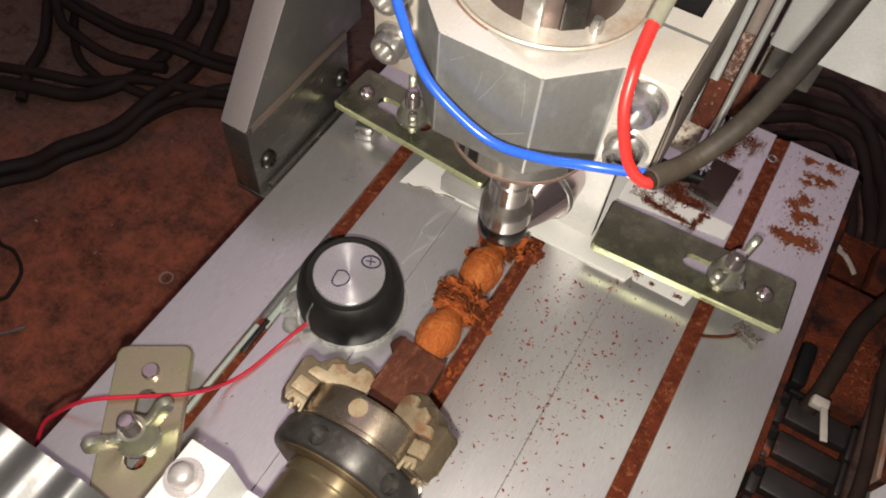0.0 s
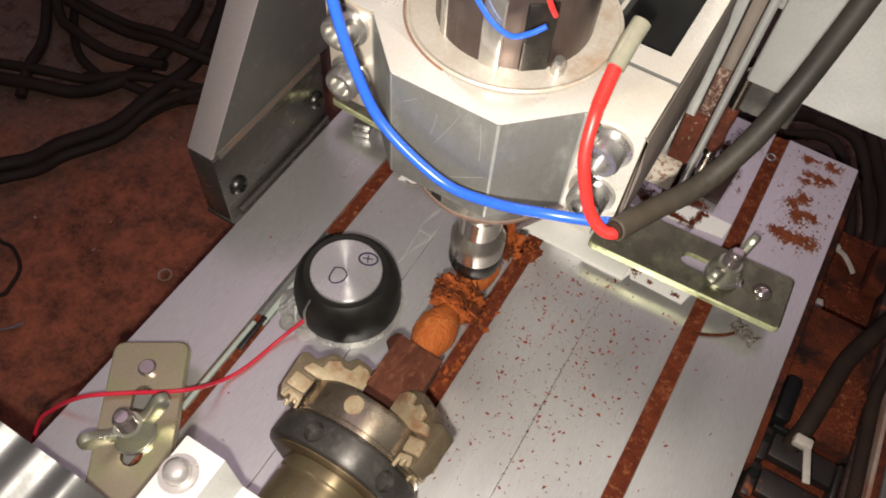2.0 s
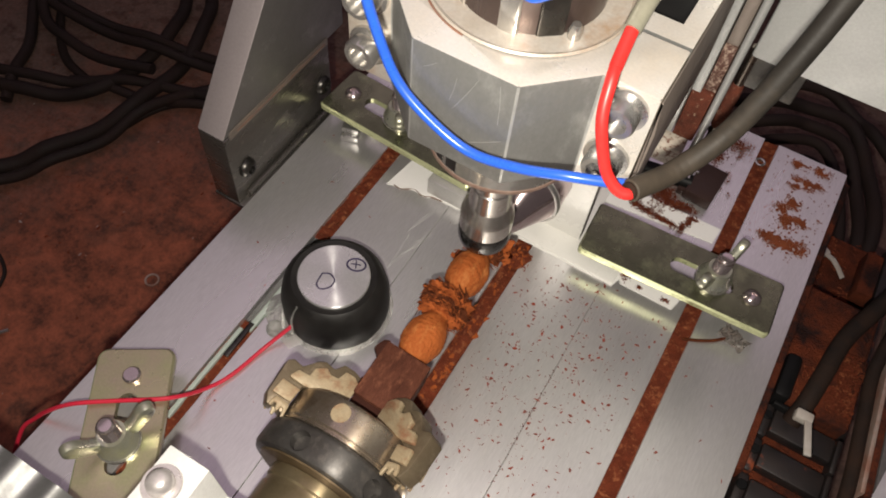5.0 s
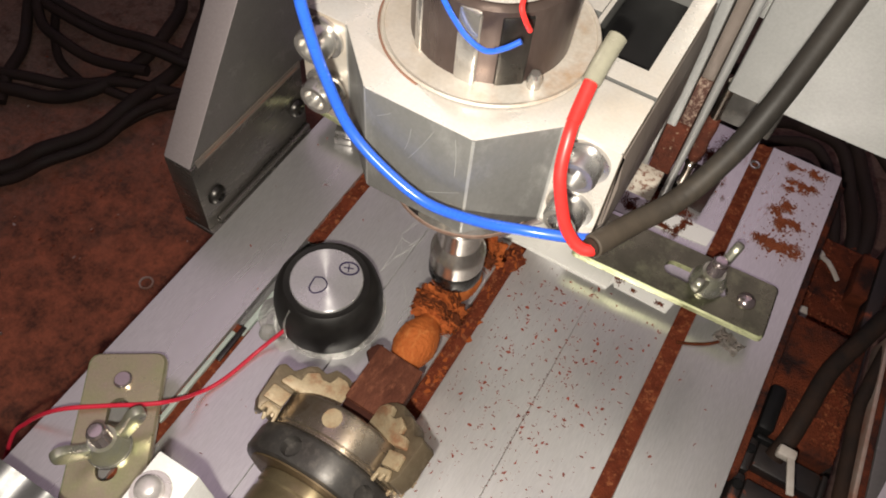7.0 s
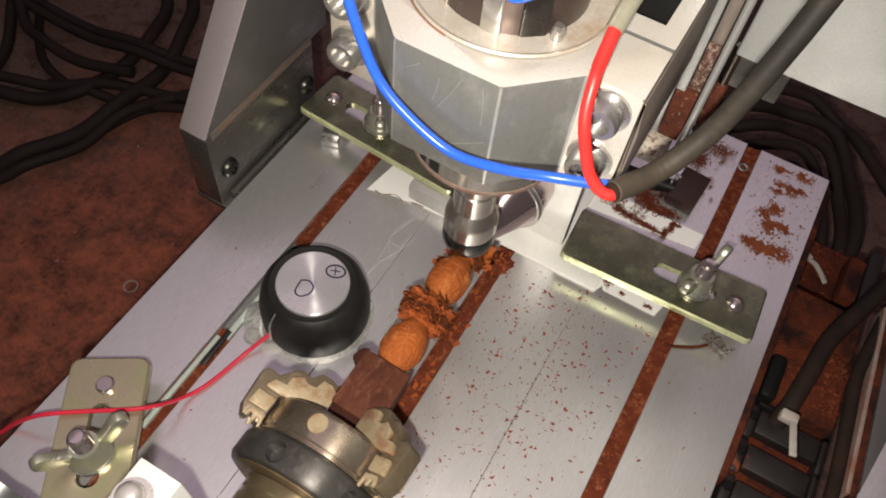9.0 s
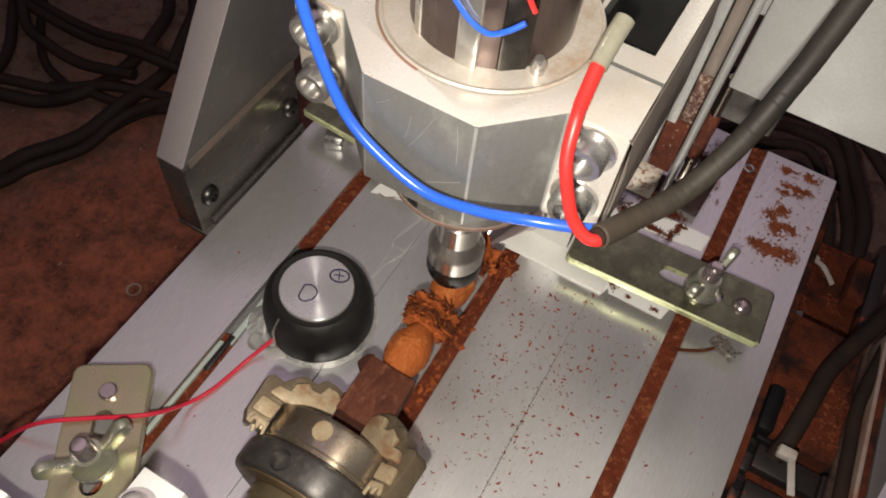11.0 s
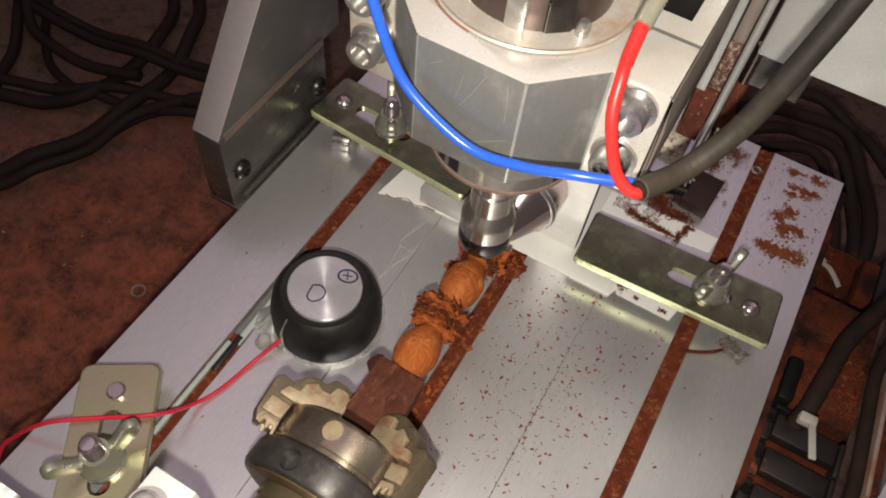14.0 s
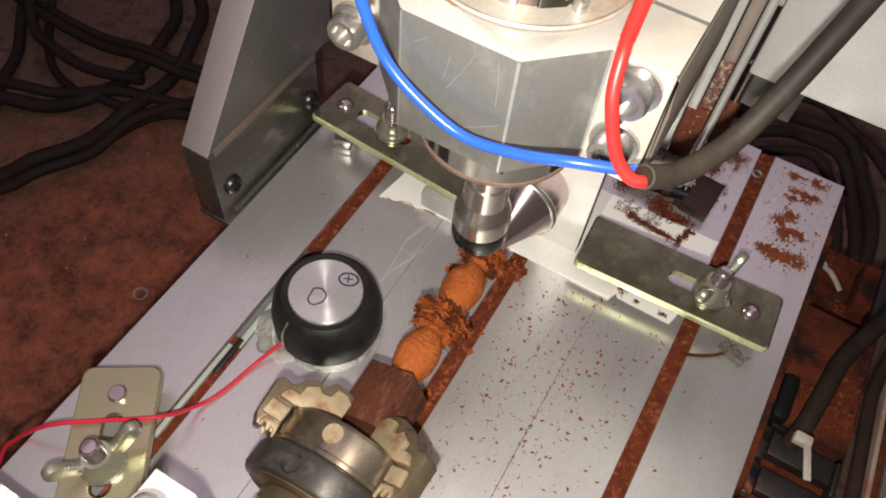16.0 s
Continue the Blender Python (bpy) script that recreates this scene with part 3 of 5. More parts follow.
turned("neck", [(0.0730, 0.0035), (0.076, 0.0048), (0.0815, 0.0036)], M_WOOD)


def fibres(y0, y1, r, count, seed, mat, longest=0.0036):
    rnd = random.Random(seed)
    bms = bmesh.new()
    for _ in range(count):
        a, y = rnd.uniform(0, 2 * math.pi), rnd.uniform(y0, y1)
        l, w = rnd.uniform(0.0008, longest), rnd.uniform(0.00004, 0.00016)
        d0 = Vector((math.cos(a), rnd.uniform(-0.5, 0.5), math.sin(a)))
        side = Vector((-math.sin(a), rnd.uniform(-0.6, 0.6), math.cos(a))).normalized()
        p = Vector((math.cos(a) * r, y, math.sin(a) * r))
        rows = []
        for k in range(4):
            q = p + d0 * (l * k / 3) * 0.28 + side * l * (k / 3) ** 1.3 * 0.95
            e = Vector((0, 1, 0)) * w * (1 - 0.6 * k / 3)
            th = d0 * 0.00012
            rows.append([bms.verts.new(q + s * e + u * th) for s, u in ((-1, -1), (1, -1), (1, 1), (-1, 1))])
        for x, z in zip(rows, rows[1:]):
            for k in range(4):
                bms.faces.new((x[k], x[(k + 1) % 4], z[(k + 1) % 4], z[k]))
        bms.faces.new(rows[-1])
    ob = part("torn_fibre", bms, mat, work)
    ob["kind"] = "stuff"


def ruffle(y, r, seed, mat, thick=0.0005):
    """A torn brim of wood left between two cuts."""
    bm = bmesh.new()
    n, m = 110, 9
    rows = []
    for j in range(m + 1):
        f = j / m
        row = []
        for i in range(n):
            a = 2 * math.pi * i / n
            c = Vector((math.cos(a), math.sin(a), 0))
            rr = 0.003 + (r * (1 + 0.32 * noise.noise(c * 1.6 + Vector((seed, 0, 0))) + 0.22 * noise.noise(c * 4 + Vector((0, seed, 0))) + 0.1 * noise.noise(c * 13 + Vector((0, seed, 2)))) - 0.003) * f
            yy = y + f * 0.0024 * noise.noise(c * 2.2 + Vector((0, 0, seed))) + f * 0.0014 * noise.noise(c * 7 + Vector((seed, f * 2, 3))) + 0.0008 * noise.noise(c * 14 + Vector((seed, f * 5, 1)))
            row.append(Vector((rr * c.x, yy, rr * c.y)))
        rows.append(row)
    up = [[bm.verts.new(q + Vector((0, thick * (1.2 - 0.9 * j / m), 0))) for q in row] for j, row in enumerate(rows)]
    dn = [[bm.verts.new(q - Vector((0, thick * (1.2 - 0.9 * j / m), 0))) for q in row] for j, row in enumerate(rows)]
    for g in (up, dn):
        for a, b in zip(g, g[1:]):
            for i in range(n):
                bm.faces.new((a[i], a[(i + 1) % n], b[(i + 1) % n], b[i]))
    for i in range(n):
        bm.faces.new((up[-1][i], up[-1][(i + 1) % n], dn[-1][(i + 1) % n], dn[-1][i]))
    bmesh.ops.recalc_face_normals(bm, faces=bm.faces)
    part("torn_brim", bm, mat, work, "ragged torn brim of orange wood", 60)


ruffle(0.0452, 0.0066, 2, M_FIBRE)
ruffle(0.0470, 0.0084, 12, M_CHAR)
ruffle(0.0484, 0.0076, 15, M_FIBRE)
ruffle(0.0500, 0.0086, 9, M_FIBRE)
ruffle(0.0518, 0.0080, 5, M_CHAR)
ruffle(0.0742, 0.0062, 4, M_CHAR)
ruffle(0.0758, 0.0078, 7, M_FIBRE)
ruffle(0.0784, 0.0084, 17, M_FIBRE)
fibres(0.0442, 0.0528, 0.0064, 420, 3, M_FIBRE, 0.0046)
fibres(0.0442, 0.0528, 0.0066, 260, 13, M_CHAR, 0.0052)
fibres(0.0735, 0.0808, 0.0060, 300, 5, M_FIBRE, 0.0042)
fibres(0.0735, 0.0808, 0.0060, 160, 15, M_CHAR, 0.0046)


def strands(y0, y1, r, count, seed):
    """Matted shavings that wind part of the way round the neck."""
    rnd = random.Random(seed)
    for _ in range(count):
        a0, sweep = rnd.uniform(0, 2 * math.pi), rnd.uniform(1.2, 2.8) * rnd.choice((-1, 1))
        ya, yb, rr = rnd.uniform(y0, y1), rnd.uniform(y0, y1), r * rnd.uniform(0.85, 1.2)
        pts = []
        for k in range(6):
            f = k / 5
            q = rr * (1 + 0.12 * rnd.uniform(-1, 1)) * (1 - 0.25 * abs(2 * f - 1) ** 3)
            pts.append((q * math.cos(a0 + sweep * f), ya + (yb - ya) * f + rnd.uniform(-0.0006, 0.0006), q * math.sin(a0 + sweep * f)))
        part("shaving", tube(pts, rnd.uniform(0.00025, 0.0007), 7, 6, 0.5), rnd.choice((M_FIBRE, M_FIBRE, M_CHAR)), work)


strands(0.0450, 0.0522, 0.0068, 22, 21)
strands(0.0745, 0.0800, 0.0062, 16, 22)
fibres(0.0235, 0.0265, 0.007, 40, 7, M_CHAR, 0.002)

head = holder("headstock", pose(0, 0, 0), "white-painted bent headstock bracket with a domed bolt", "headstock")
bracket = part("bracket", prism([(-0.0665, 0.004), (-0.0665, 0.066), (-0.0548, 0.066), (-0.0534, 0.0470), (-0.0400, 0.0455), (-0.0400, 0.0435), (-0.0550, 0.0448), (-0.0565, 0.064), (-0.0645, 0.064), (-0.0645, 0.004)], -0.215, -0.1405, "Y", 0.0004), M_WHITE, head)
part("washer", lathe([(0.0012, 0.0661), (0.0046, 0.0661), (0.0048, 0.0665), (0.0046, 0.0670), (0.0012, 0.0670), (0.0012, 0.0661)], 36, "Z", (-0.0617, -0.1488, 0)), M_SATIN, bracket, "pale satin washer")
part("bolt", lathe([(0, 0.0708), (0.0014, 0.0707), (0.0022, 0.0703), (0.0030, 0.0694), (0.0033, 0.0683), (0.0033, 0.0672), (0, 0.0672)], 36, "Z", (-0.0617, -0.1488, 0)), M_SATIN, bracket, "pale satin domed bolt")
part("foot", box(-0.066, 0.0, -0.24, -0.165, 0.0002, 0.004, 0.0005), M_ALU, head)
part("spindle_housing", lathe([(0.001, 0), (0.0185, 0), (0.0185, -0.07), (0.001, -0.07)], 48, "Y", (AX, -0.158, AZ)), M_ALU, head)
motor = holder("stepper_motor", pose(-0.1, -0.1685, 0), "aluminium-bodied motor with rounded fluted casing beside the bed", "motor")
wave = [(-0.046 + 0.0605 * k / 60, 0.0415 + 0.0016 * math.cos(2 * math.pi * k / 60 * 4.4 + 0.9) - (0.010 * ((k - 50) / 10) ** 2 if k > 50 else 0)) for k in range(61)]
part("body", prism(wave + [(0.0145, 0.0005), (-0.046, 0.0005)], -0.06, 0.008, "Y"), M_CASING, motor)
end_plate = part("end_plate", box(-0.052, -0.0165, -0.06, 0.002, 0.0436, 0.0475, 0.0008), M_PAPER, motor, "cream-white plastic end plate")
part("hole", lathe([(0, 0.0477), (0.0016, 0.0477), (0.0017, 0.0474), (0, 0.0474)], 20, "Z", (-0.0145, -0.0010, 0)), M_BLACKP, end_plate, "dark screw hole")

# ---- tailstock with live centre ----
tail = holder("tailstock", pose(AX, 0, 0), "white tailstock bracket with a shining conical live centre", "tailstock")
part("base_plate", box(-0.0200, 0.0190, 0.0180, 0.0455, 0.0014, 0.0018, 0.0001), M_PAPER, tail)
# The +x side takes a darker grey that paints in its shade.
finish_or_light(part("upright", box(-0.0190, 0.0225, 0.0110, 0.0160, 0.0016, 0.0640, 0.0006), M_CREAM, tail, "bright white upright plate of the tailstock, right side greyed as shade"), M_ALU_DULL, (1, 0, 0))
part("body", box(-0.0090, 0.0070, 0.0162, 0.040, 0.0024, 0.036, 0.001), M_WHITE, tail, "white painted tailstock body")
part("live_centre", lathe([(0.0003, -0.0262), (0.0130, -0.0024), (0.0133, -0.0020), (0.0134, -0.0004), (0.0137, 0.0020), (0.0137, 0.0098), (0.0133, 0.0108), (0, 0.0108)], 72, "Y", (0, 0, AZ)), M_LIVE, tail, "polished steel live centre cone")
part("rim", lathe([(0.0128, -0.0026), (0.0136, -0.0026), (0.0141, -0.0020), (0.0142, -0.0013), (0.0139, -0.0006), (0.0128, -0.0003), (0.0128, -0.0026)], 72, "Y", (0, 0, AZ)), M_MOTOR, tail, "bright turned rim")
paper = part("paper_sheet", prism([(-0.0932, -0.0057), (-0.0900, -0.0046), (-0.0872, -0.0050), (-0.0835, -0.0028), (-0.0812, -0.0024), (-0.0780, -0.0033), (-0.0745, -0.0018), (-0.0710, -0.0013), (-0.0650, -0.0012), (-0.060, -0.0008), (-0.03, 0.0002), (-0.010, 0.0000), (0.0030, 0.0004), (0.0045, 0.0045), (0.0055, 0.0030), (0.0262, 0.0030), (0.0275, 0.0085),
    (-0.0182, 0.0090), (-0.0168, 0.0350), (0.0290, 0.0398), (0.0299, 0.0478), (-0.0174, 0.0466), (-0.05, 0.044), (-0.09, 0.017)], 0.0001, 0.0004, "Z"), M_PAPER)
part("torn_edge", tube([(-0.0905, -0.0045, 0.0003), (-0.0872, -0.0048, 0.0003), (-0.0835, -0.0026, 0.0003), (-0.0812, -0.0022, 0.0003), (-0.0782, -0.0031, 0.0003), (-0.0745, -0.0016, 0.0003), (-0.0700, -0.0011, 0.0003)], 0.00019, 6, 6, 0.9), M_DUSTRING, paper, "browned torn edge of the paper")
tagged(paper, "torn white paper sheet lying under the tailstock", "paper")
sheet = part("cover_sheet", prism([(-0.0700, 0.0006), (0.0030, 0.0006), (0.0033, 0.0070), (0.0022, 0.0082), (-0.0150, 0.0086), (-0.0150, 0.046), (-0.0700, 0.046)], 0.0005, 0.0013, "Z", 0.0002), M_CREAM)
tagged(sheet, "stiff white sheet with rounded corners below the tailstock", "sheet")


# ---- clamps ----
def clamp(m, length, label, stud_at, turn, bolt_at, z, slot, finish):
    """A slotted plate along local x from its free end, with a support bolt, stud and wing nut."""
    c = holder("clamp", m, label, "clamp", "hold-down clamps")
    w, t = 0.0122, 0.0026
    bm = bmesh.new()

    def rounded(x0, x1, hw, r, n=6):
        out = []
        for cx, cy, a0 in ((x1 - r, hw - r, 0), (x0 + r, hw - r, 90), (x0 + r, -hw + r, 180), (x1 - r, -hw + r, 270)):
            out += [(cx + r * math.cos(radians(a0 + 90 * k / n)), cy + r * math.sin(radians(a0 + 90 * k / n))) for k in range(n + 1)]
        return out

    outer, inner = rounded(0, length, w, 0.0020 if finish is M_OLIVE else 0.0034), rounded(slot[0], slot[1], 0.0033, 0.00325)
    loops = []
    for h, grow in ((z, 0), (z + t - 0.0006, 0), (z + t, 0.0006)):
        lo = [bm.verts.new((x + (grow if x < length / 2 else -grow), y * (1 - grow / w), h)) for x, y in outer]
        li = [bm.verts.new((x, y, h)) for x, y in inner]
        loops.append((lo, li))
    for (a, ai), (b, bi) in zip(loops, loops[1:]):
        for ring, nxt in ((a, b), (ai, bi)):
            for k in range(len(ring)):
                j = (k + 1) % len(ring)
                bm.faces.new((ring[k], ring[j], nxt[j], nxt[k]))
    for lo, li in (loops[0], loops[-1]):
        for k in range(len(lo)):
            j = (k + 1) % len(lo)
            bm.faces.new((lo[k], lo[j], li[j], li[k]))
    bmesh.ops.recalc_face_normals(bm, faces=bm.faces)
    # The edge towards the lens gets the painted gleam.
    plate = finish_or_light(part("plate", bm, finish, c, "zinc-plated slotted steel plate"), M_ZGLEAM, (0, 1 if finish is M_OLIVE and m.to_3x3()[1][1] < 0 else -1, 0.35), 0.6)
    part("support_nut", lathe([(0.0028, 0.0008), (0.0048, 0.0008), (0.0048, 0.0046), (0.0028, 0.0046), (0.0028, 0.0008)], 6, "Z", (bolt_at, 0, 0)), M_STEEL, c)
    crown = [(0, z + t + 0.0017), (0.0009, z + t + 0.0017), (0.0011, z + t + 0.0024), (0.0022, z + t + 0.0020), (0.0032, z + t + 0.0012), (0.0036, z + t + 0.0002)] if finish is M_OLIVE else [(0, z + t + 0.0019), (0.0023, z + t + 0.0019), (0.0029, z + t + 0.0013)]
    part("support_bolt", lathe(crown + [(0.0029, z - 0.003), (0.0027, 0.0004), (0, 0.0004)], 24, "Z", (bolt_at, 0, 0)), M_CONE, c)
    top = z + t
    stud = part("stud", lathe([(0.0030, -0.009), (0.0030, top + 0.001)] + [(0.0031 if k % 2 else 0.0027, top + 0.001 + 0.0005 * k) for k in range(1, 27)] + [(0.0026, top + 0.0148), (0.0020, top + 0.0154), (0, top + 0.0156)], 24, "Z", (stud_at, 0, 0)), M_CONE, c)
    part("washer", lathe([(0.0068, top + 0.0002), (0.0068, top + 0.0012), (0.0032, top + 0.0012), (0.0032, top + 0.0002), (0.0068, top + 0.0002)], 28, "Z", (stud_at, 0, 0)), M_STEEL, stud)
    nut = lathe([(0.0063, top + 0.0014), (0.0065, top + 0.0026), (0.0055, top + 0.0040), (0.0048, top + 0.0075), (0.0042, top + 0.0085), (0.0032, top + 0.0085)], 24, "Z")
    wing = []
    for s in (1, -1):
        o = [(s * a, b + top) for a, b in ((0.003, 0.002), (0.0062, 0.0030), (0.0092, 0.0052), (0.0122, 0.0078), (0.0138, 0.0104), (0.0140, 0.0126), (0.0128, 0.0144), (0.0108, 0.0147), (0.0086, 0.0132), (0.0062, 0.0098), (0.003, 0.0072))]
        wing.append(prism(o, -0.0017, 0.0017, "Y", 0.0010))
    part("wing_nut", moved(merge(nut, *wing), pose(stud_at, 0, 0, 0, 0, turn)), M_WINGNUT, stud, "cast zinc wing nut")
    return c


clamp(pose(0.0583, 0.0166, 0, 0, 0, 182.5), 0.073, "olive zinc clamp plate, darkened for the dark room it mirrors, with wing nut over the tailstock base", 0.0245, 70, 0.0096, 0.0082, (0.0165, 0.0405), M_OLIVE)
clamp(pose(-0.1328, 0.0182, 0, 0, 0, -3.4), 0.073, "olive zinc clamp plate, darkened for the dark room it mirrors, with wing nut beside the gantry plate", 0.0315, 125, 0.0083, 0.0098, (0.0145, 0.0405), M_OLIVE)
clamp(pose(-0.1190, -0.1143, 0, 0, 0, -57.5), 0.075, "yellow zinc clamp plate with wing nut under the red lead", 0.0315, 122, 0.0098, 0.0098, (0.0155, 0.0415), M_ZINC)

shim = holder("bright_shim", pose(-0.1185, 0.0062, 0.0, 0, 0, 19), "two small bright metal shims stacked under the clamp plate", "shim")
part("shim", box(-0.0034, 0.0034, -0.0010, 0.0060, 0.0042, 0.0066, 0.0003), M_MOTOR, shim)
part("shim", box(-0.0036, 0.0034, -0.0024, 0.0060, 0.0002, 0.0038, 0.0003), M_MOTOR, shim)

# ---- touch sensor ----
SX, SY = -0.0785, -0.0612
sensor = holder("touch_sensor", pose(SX, SY, 0), "black rubber touch-off sensor with a turned metal disc, glued down", "sensor")
sensor_base = part("base", lathe([(0, 0.0004), (0.0184, 0.0004), (0.0190, 0.003), (0.0189, 0.010), (0.0178, 0.0155), (0.0160, 0.0186), (0.0146, 0.0196), (0.0130, 0.0192), (0, 0.0192)], 72), M_RUBBER, sensor)
disc = part("disc", lathe([(0, 0.0204), (0.0121, 0.0204), (0.0124, 0.0201), (0.0124, 0.0185), (0, 0.0185)], 72), M_DISC, sensor, "turned bare aluminium contact disc")
part("ink_mark", tube([(0.0040 + 0.0031 * math.cos(a) + 0.0006 * math.sin(a), 0.0076 + 0.0025 * math.sin(a), 0.0204) for a in np.linspace(0, 2 * math.pi, 17)], 0.00034, 6, 2), M_INK, disc)
part("ink_mark", merge(tube([(0.0022, 0.0070, 0.0204), (0.0038, 0.0077, 0.0204), (0.0054, 0.0083, 0.0204)], 0.00024, 6, 2), tube([(0.0031, 0.0090, 0.0204), (0.0046, 0.0062, 0.0204)], 0.00024, 6, 2)), M_INK, disc)
part("ink_mark", tube([(-0.0038, -0.0014, 0.0204), (-0.0014, -0.0002, 0.0204), (0.0012, -0.0014, 0.0204), (0.0015, -0.0042, 0.0204), (-0.0006, -0.0066, 0.0204), (-0.0030, -0.0058, 0.0204), (-0.0038, -0.0014, 0.0204)], 0.00028, 6, 6), M_INK, disc)
lead = part("red_lead", tube([(-0.0844, -0.0785, 0.006), (-0.0889, -0.0882, 0.0016), (-0.0922, -0.1022, 0.0012), (-0.0953, -0.1110, 0.0030), (-0.0982, -0.1221, 0.0138), (-0.1117, -0.1317, 0.0138), (-0.1214, -0.1388, 0.0138), (-0.1286, -0.1433, 0.009), (-0.1361, -0.1475, 0.0), (-0.1419, -0.1537, -0.01), (-0.146, -0.17, -0.04), (-0.146, -0.20, -0.10)], 0.00072, 10, 12), M_PINK)
tagged(lead, "thin pinkish red wire draped across the clamp plate", "wire")

# ---- spindle head (moves) ----
SP = (AX, -0.030, 0.140)
spindle = holder("spindle_head", pose(*SP), "bare aluminium spindle clamp with motor, collet nut and wires", "spindle")


def holed(outline, hole, z0, z1, depth, floor=True):
    """A prism along z whose top has a hole of that outline and depth."""
    bm = bmesh.new()
    top = [bm.verts.new((x, y, z1)) for x, y in outline]
    low = [bm.verts.new((x, y, z0)) for x, y in outline]
    for i in range(len(top)):
        j = (i + 1) % len(top)
        bm.faces.new((low[i], low[j], top[j], top[i]))
    bm.faces.new(low[::-1])
    rim = [bm.verts.new((x, y, z1)) for x, y in hole]
    bot = [bm.verts.new((x, y, z1 - depth)) for x, y in hole]
    for i in range(len(rim)):
        j = (i + 1) % len(rim)
        bm.faces.new((rim[i], rim[j], bot[j], bot[i]))
    bm.faces.new(bot)
    bmesh.ops.triangle_fill(bm, edges=[e for e in bm.edges if all(abs(v.co.z - z1) < 1e-7 for v in e.verts)], use_beauty=True)
    bmesh.ops.recalc_face_normals(bm, faces=bm.faces)
    return bm


BF, BW, BC, BX, BZ = -0.029, 0.0121, 0.0125, 0.0368, -0.0305     # front, half front face, chamfer, half width, underside
arc = [(0.0224 * math.cos(a), 0.0224 * math.sin(a)) for a in np.linspace(math.pi, 2 * math.pi, 61)]
front = [(-BX, BF + BC), (-BW - BC, BF + BC), (-BW, BF), (BW, BF), (BW + BC, BF + BC), (BX, BF + BC), (BX, -0.0003)] + [(x, min(y, -0.0003)) for x, y in arc[::-1]] + [(-BX, -0.0003)]
front_clamp = finish_or_light(part("front_clamp", prism(front, BZ, 0, "Z", 0.00035), M_GREY, spindle, "grey aluminium front half of the clamp, faced bright on top", angle=25), M_FACED)
for side in (-1, 1):
    finish_or_light(front_clamp, M_WORN, (side * 0.38, -0.92, 0), 0.968)
rear_clamp = finish_or_light(part("rear_clamp", merge(prism([(-BX, 0.0005), (-0.0176, 0.0005), (-0.0176, 0.0170), (-BX, 0.0170)], BZ, 0, "Z"), holed([(0.0176, 0.0005), (BX, 0.0005), (BX, 0.036), (0.0176, 0.036)], [(0.0186, 0.0065), (0.0325, 0.0065), (0.0325, 0.0350), (0.0186, 0.0350)], BZ, 0, 0.024), prism([(-BX, 0.0172), (0.0174, 0.0172), (0.0174, 0.036), (-BX, 0.036)], BZ, 0, "Z")), M_GREY, spindle, "grey aluminium rear half of the clamp, faced bright on top", angle=25), M_FACED)
rear_clamp.data.materials.append(M_SIDE)
front_clamp.data.materials.append(M_SIDE)
for ob in (front_clamp, rear_clamp):
    for f in ob.data.polygons:
        if f.normal.x > 0.9 and f.center.x > 0.036:
            f.material_index = len(ob.data.materials) - 1      # this side is lightened to paint the pale panel it mirrors
front_clamp.data.materials.append(M_BEIGE)
for f in front_clamp.data.polygons:
    if f.normal.y < -0.9 and abs(f.center.x) > 0.025:
        f.material_index = 1 if f.center.x > 0 else len(front_clamp.data.materials) - 1     # faced shoulders, one of them dusty
# Black block put into the pocket so that the hole looks dark.
part("pocket_fill", box(0.0189, 0.0321, 0.0069, 0.0346, -0.0238, -0.0035, 0.0006), M_BLACKP, spindle, "black block put in the square pocket to darken it")
# Slanted strip added to catch light where the clamp's side renders too dark.
part("lit_side_strip", prism([(BX + 0.0002, -0.0008), (BX + 0.0004, -0.0010), (BX + 0.0014, -0.0100), (BX + 0.0014, -0.0290), (BX + 0.0002, -0.0290)], BF + BC + 0.0005, 0.0355, "Y", 0.0003), M_BROWNED, spindle, "brown tilted strip added to lighten the clamp's side")
part("bore_funnel", lathe([(0.0229, 0.0002), (0.0226, 0.0007), (0.0220, 0.0005), (0.0188, -0.0046), (0.0180, -0.0052), (0.0174, -0.0056), (0.0172, -0.0300), (0.0219, -0.0300), (0.0222, 0.0001)], 96), M_BEIGE, spindle, "dust-stained funnel of the bore")
part("dust_arc", tube([(0.0231 * math.cos(radians(a)), 0.0231 * math.sin(radians(a)), 0.0) for a in range(140, 262, 6)], 0.0003, 6, 2), M_ORANGE, spindle, "smudged orange dust line along the rim")
for sx in (-1, 1):
    for z in (-0.0058, -0.0208):
        part("clamp_bolt", lathe([(0.0052, 0.0), (0.0052, -0.0010), (0.0041, -0.0011), (0.0041, -0.0046), (0.0037, -0.0054), (0.0026, -0.0054), (0.0023, -0.0035), (0, -0.0035)], 28, "Y", (sx * 0.0306, BF + BC, z)), M_STEEL if sx < 0 else M_MOTOR, spindle)
nose = part("bearing_cap", lathe([(0, BZ - 0.0002), (0.0200, BZ - 0.0002), (0.0200, -0.0474), (0.0201, -0.0477), (0.0201, -0.0486), (0.0180, -0.0508), (0.0120, -0.0515), (0, -0.0515)], 72), M_STEEL, spindle, "polished steel spindle nose")
part("dust_ring", lathe([(0.0198, -0.0474), (0.0202, -0.0476), (0.0203, -0.0481), (0.0202, -0.0488), (0.0196, -0.0490)], 72), M_DUSTRING, nose, "ring of brown dust round the nose")
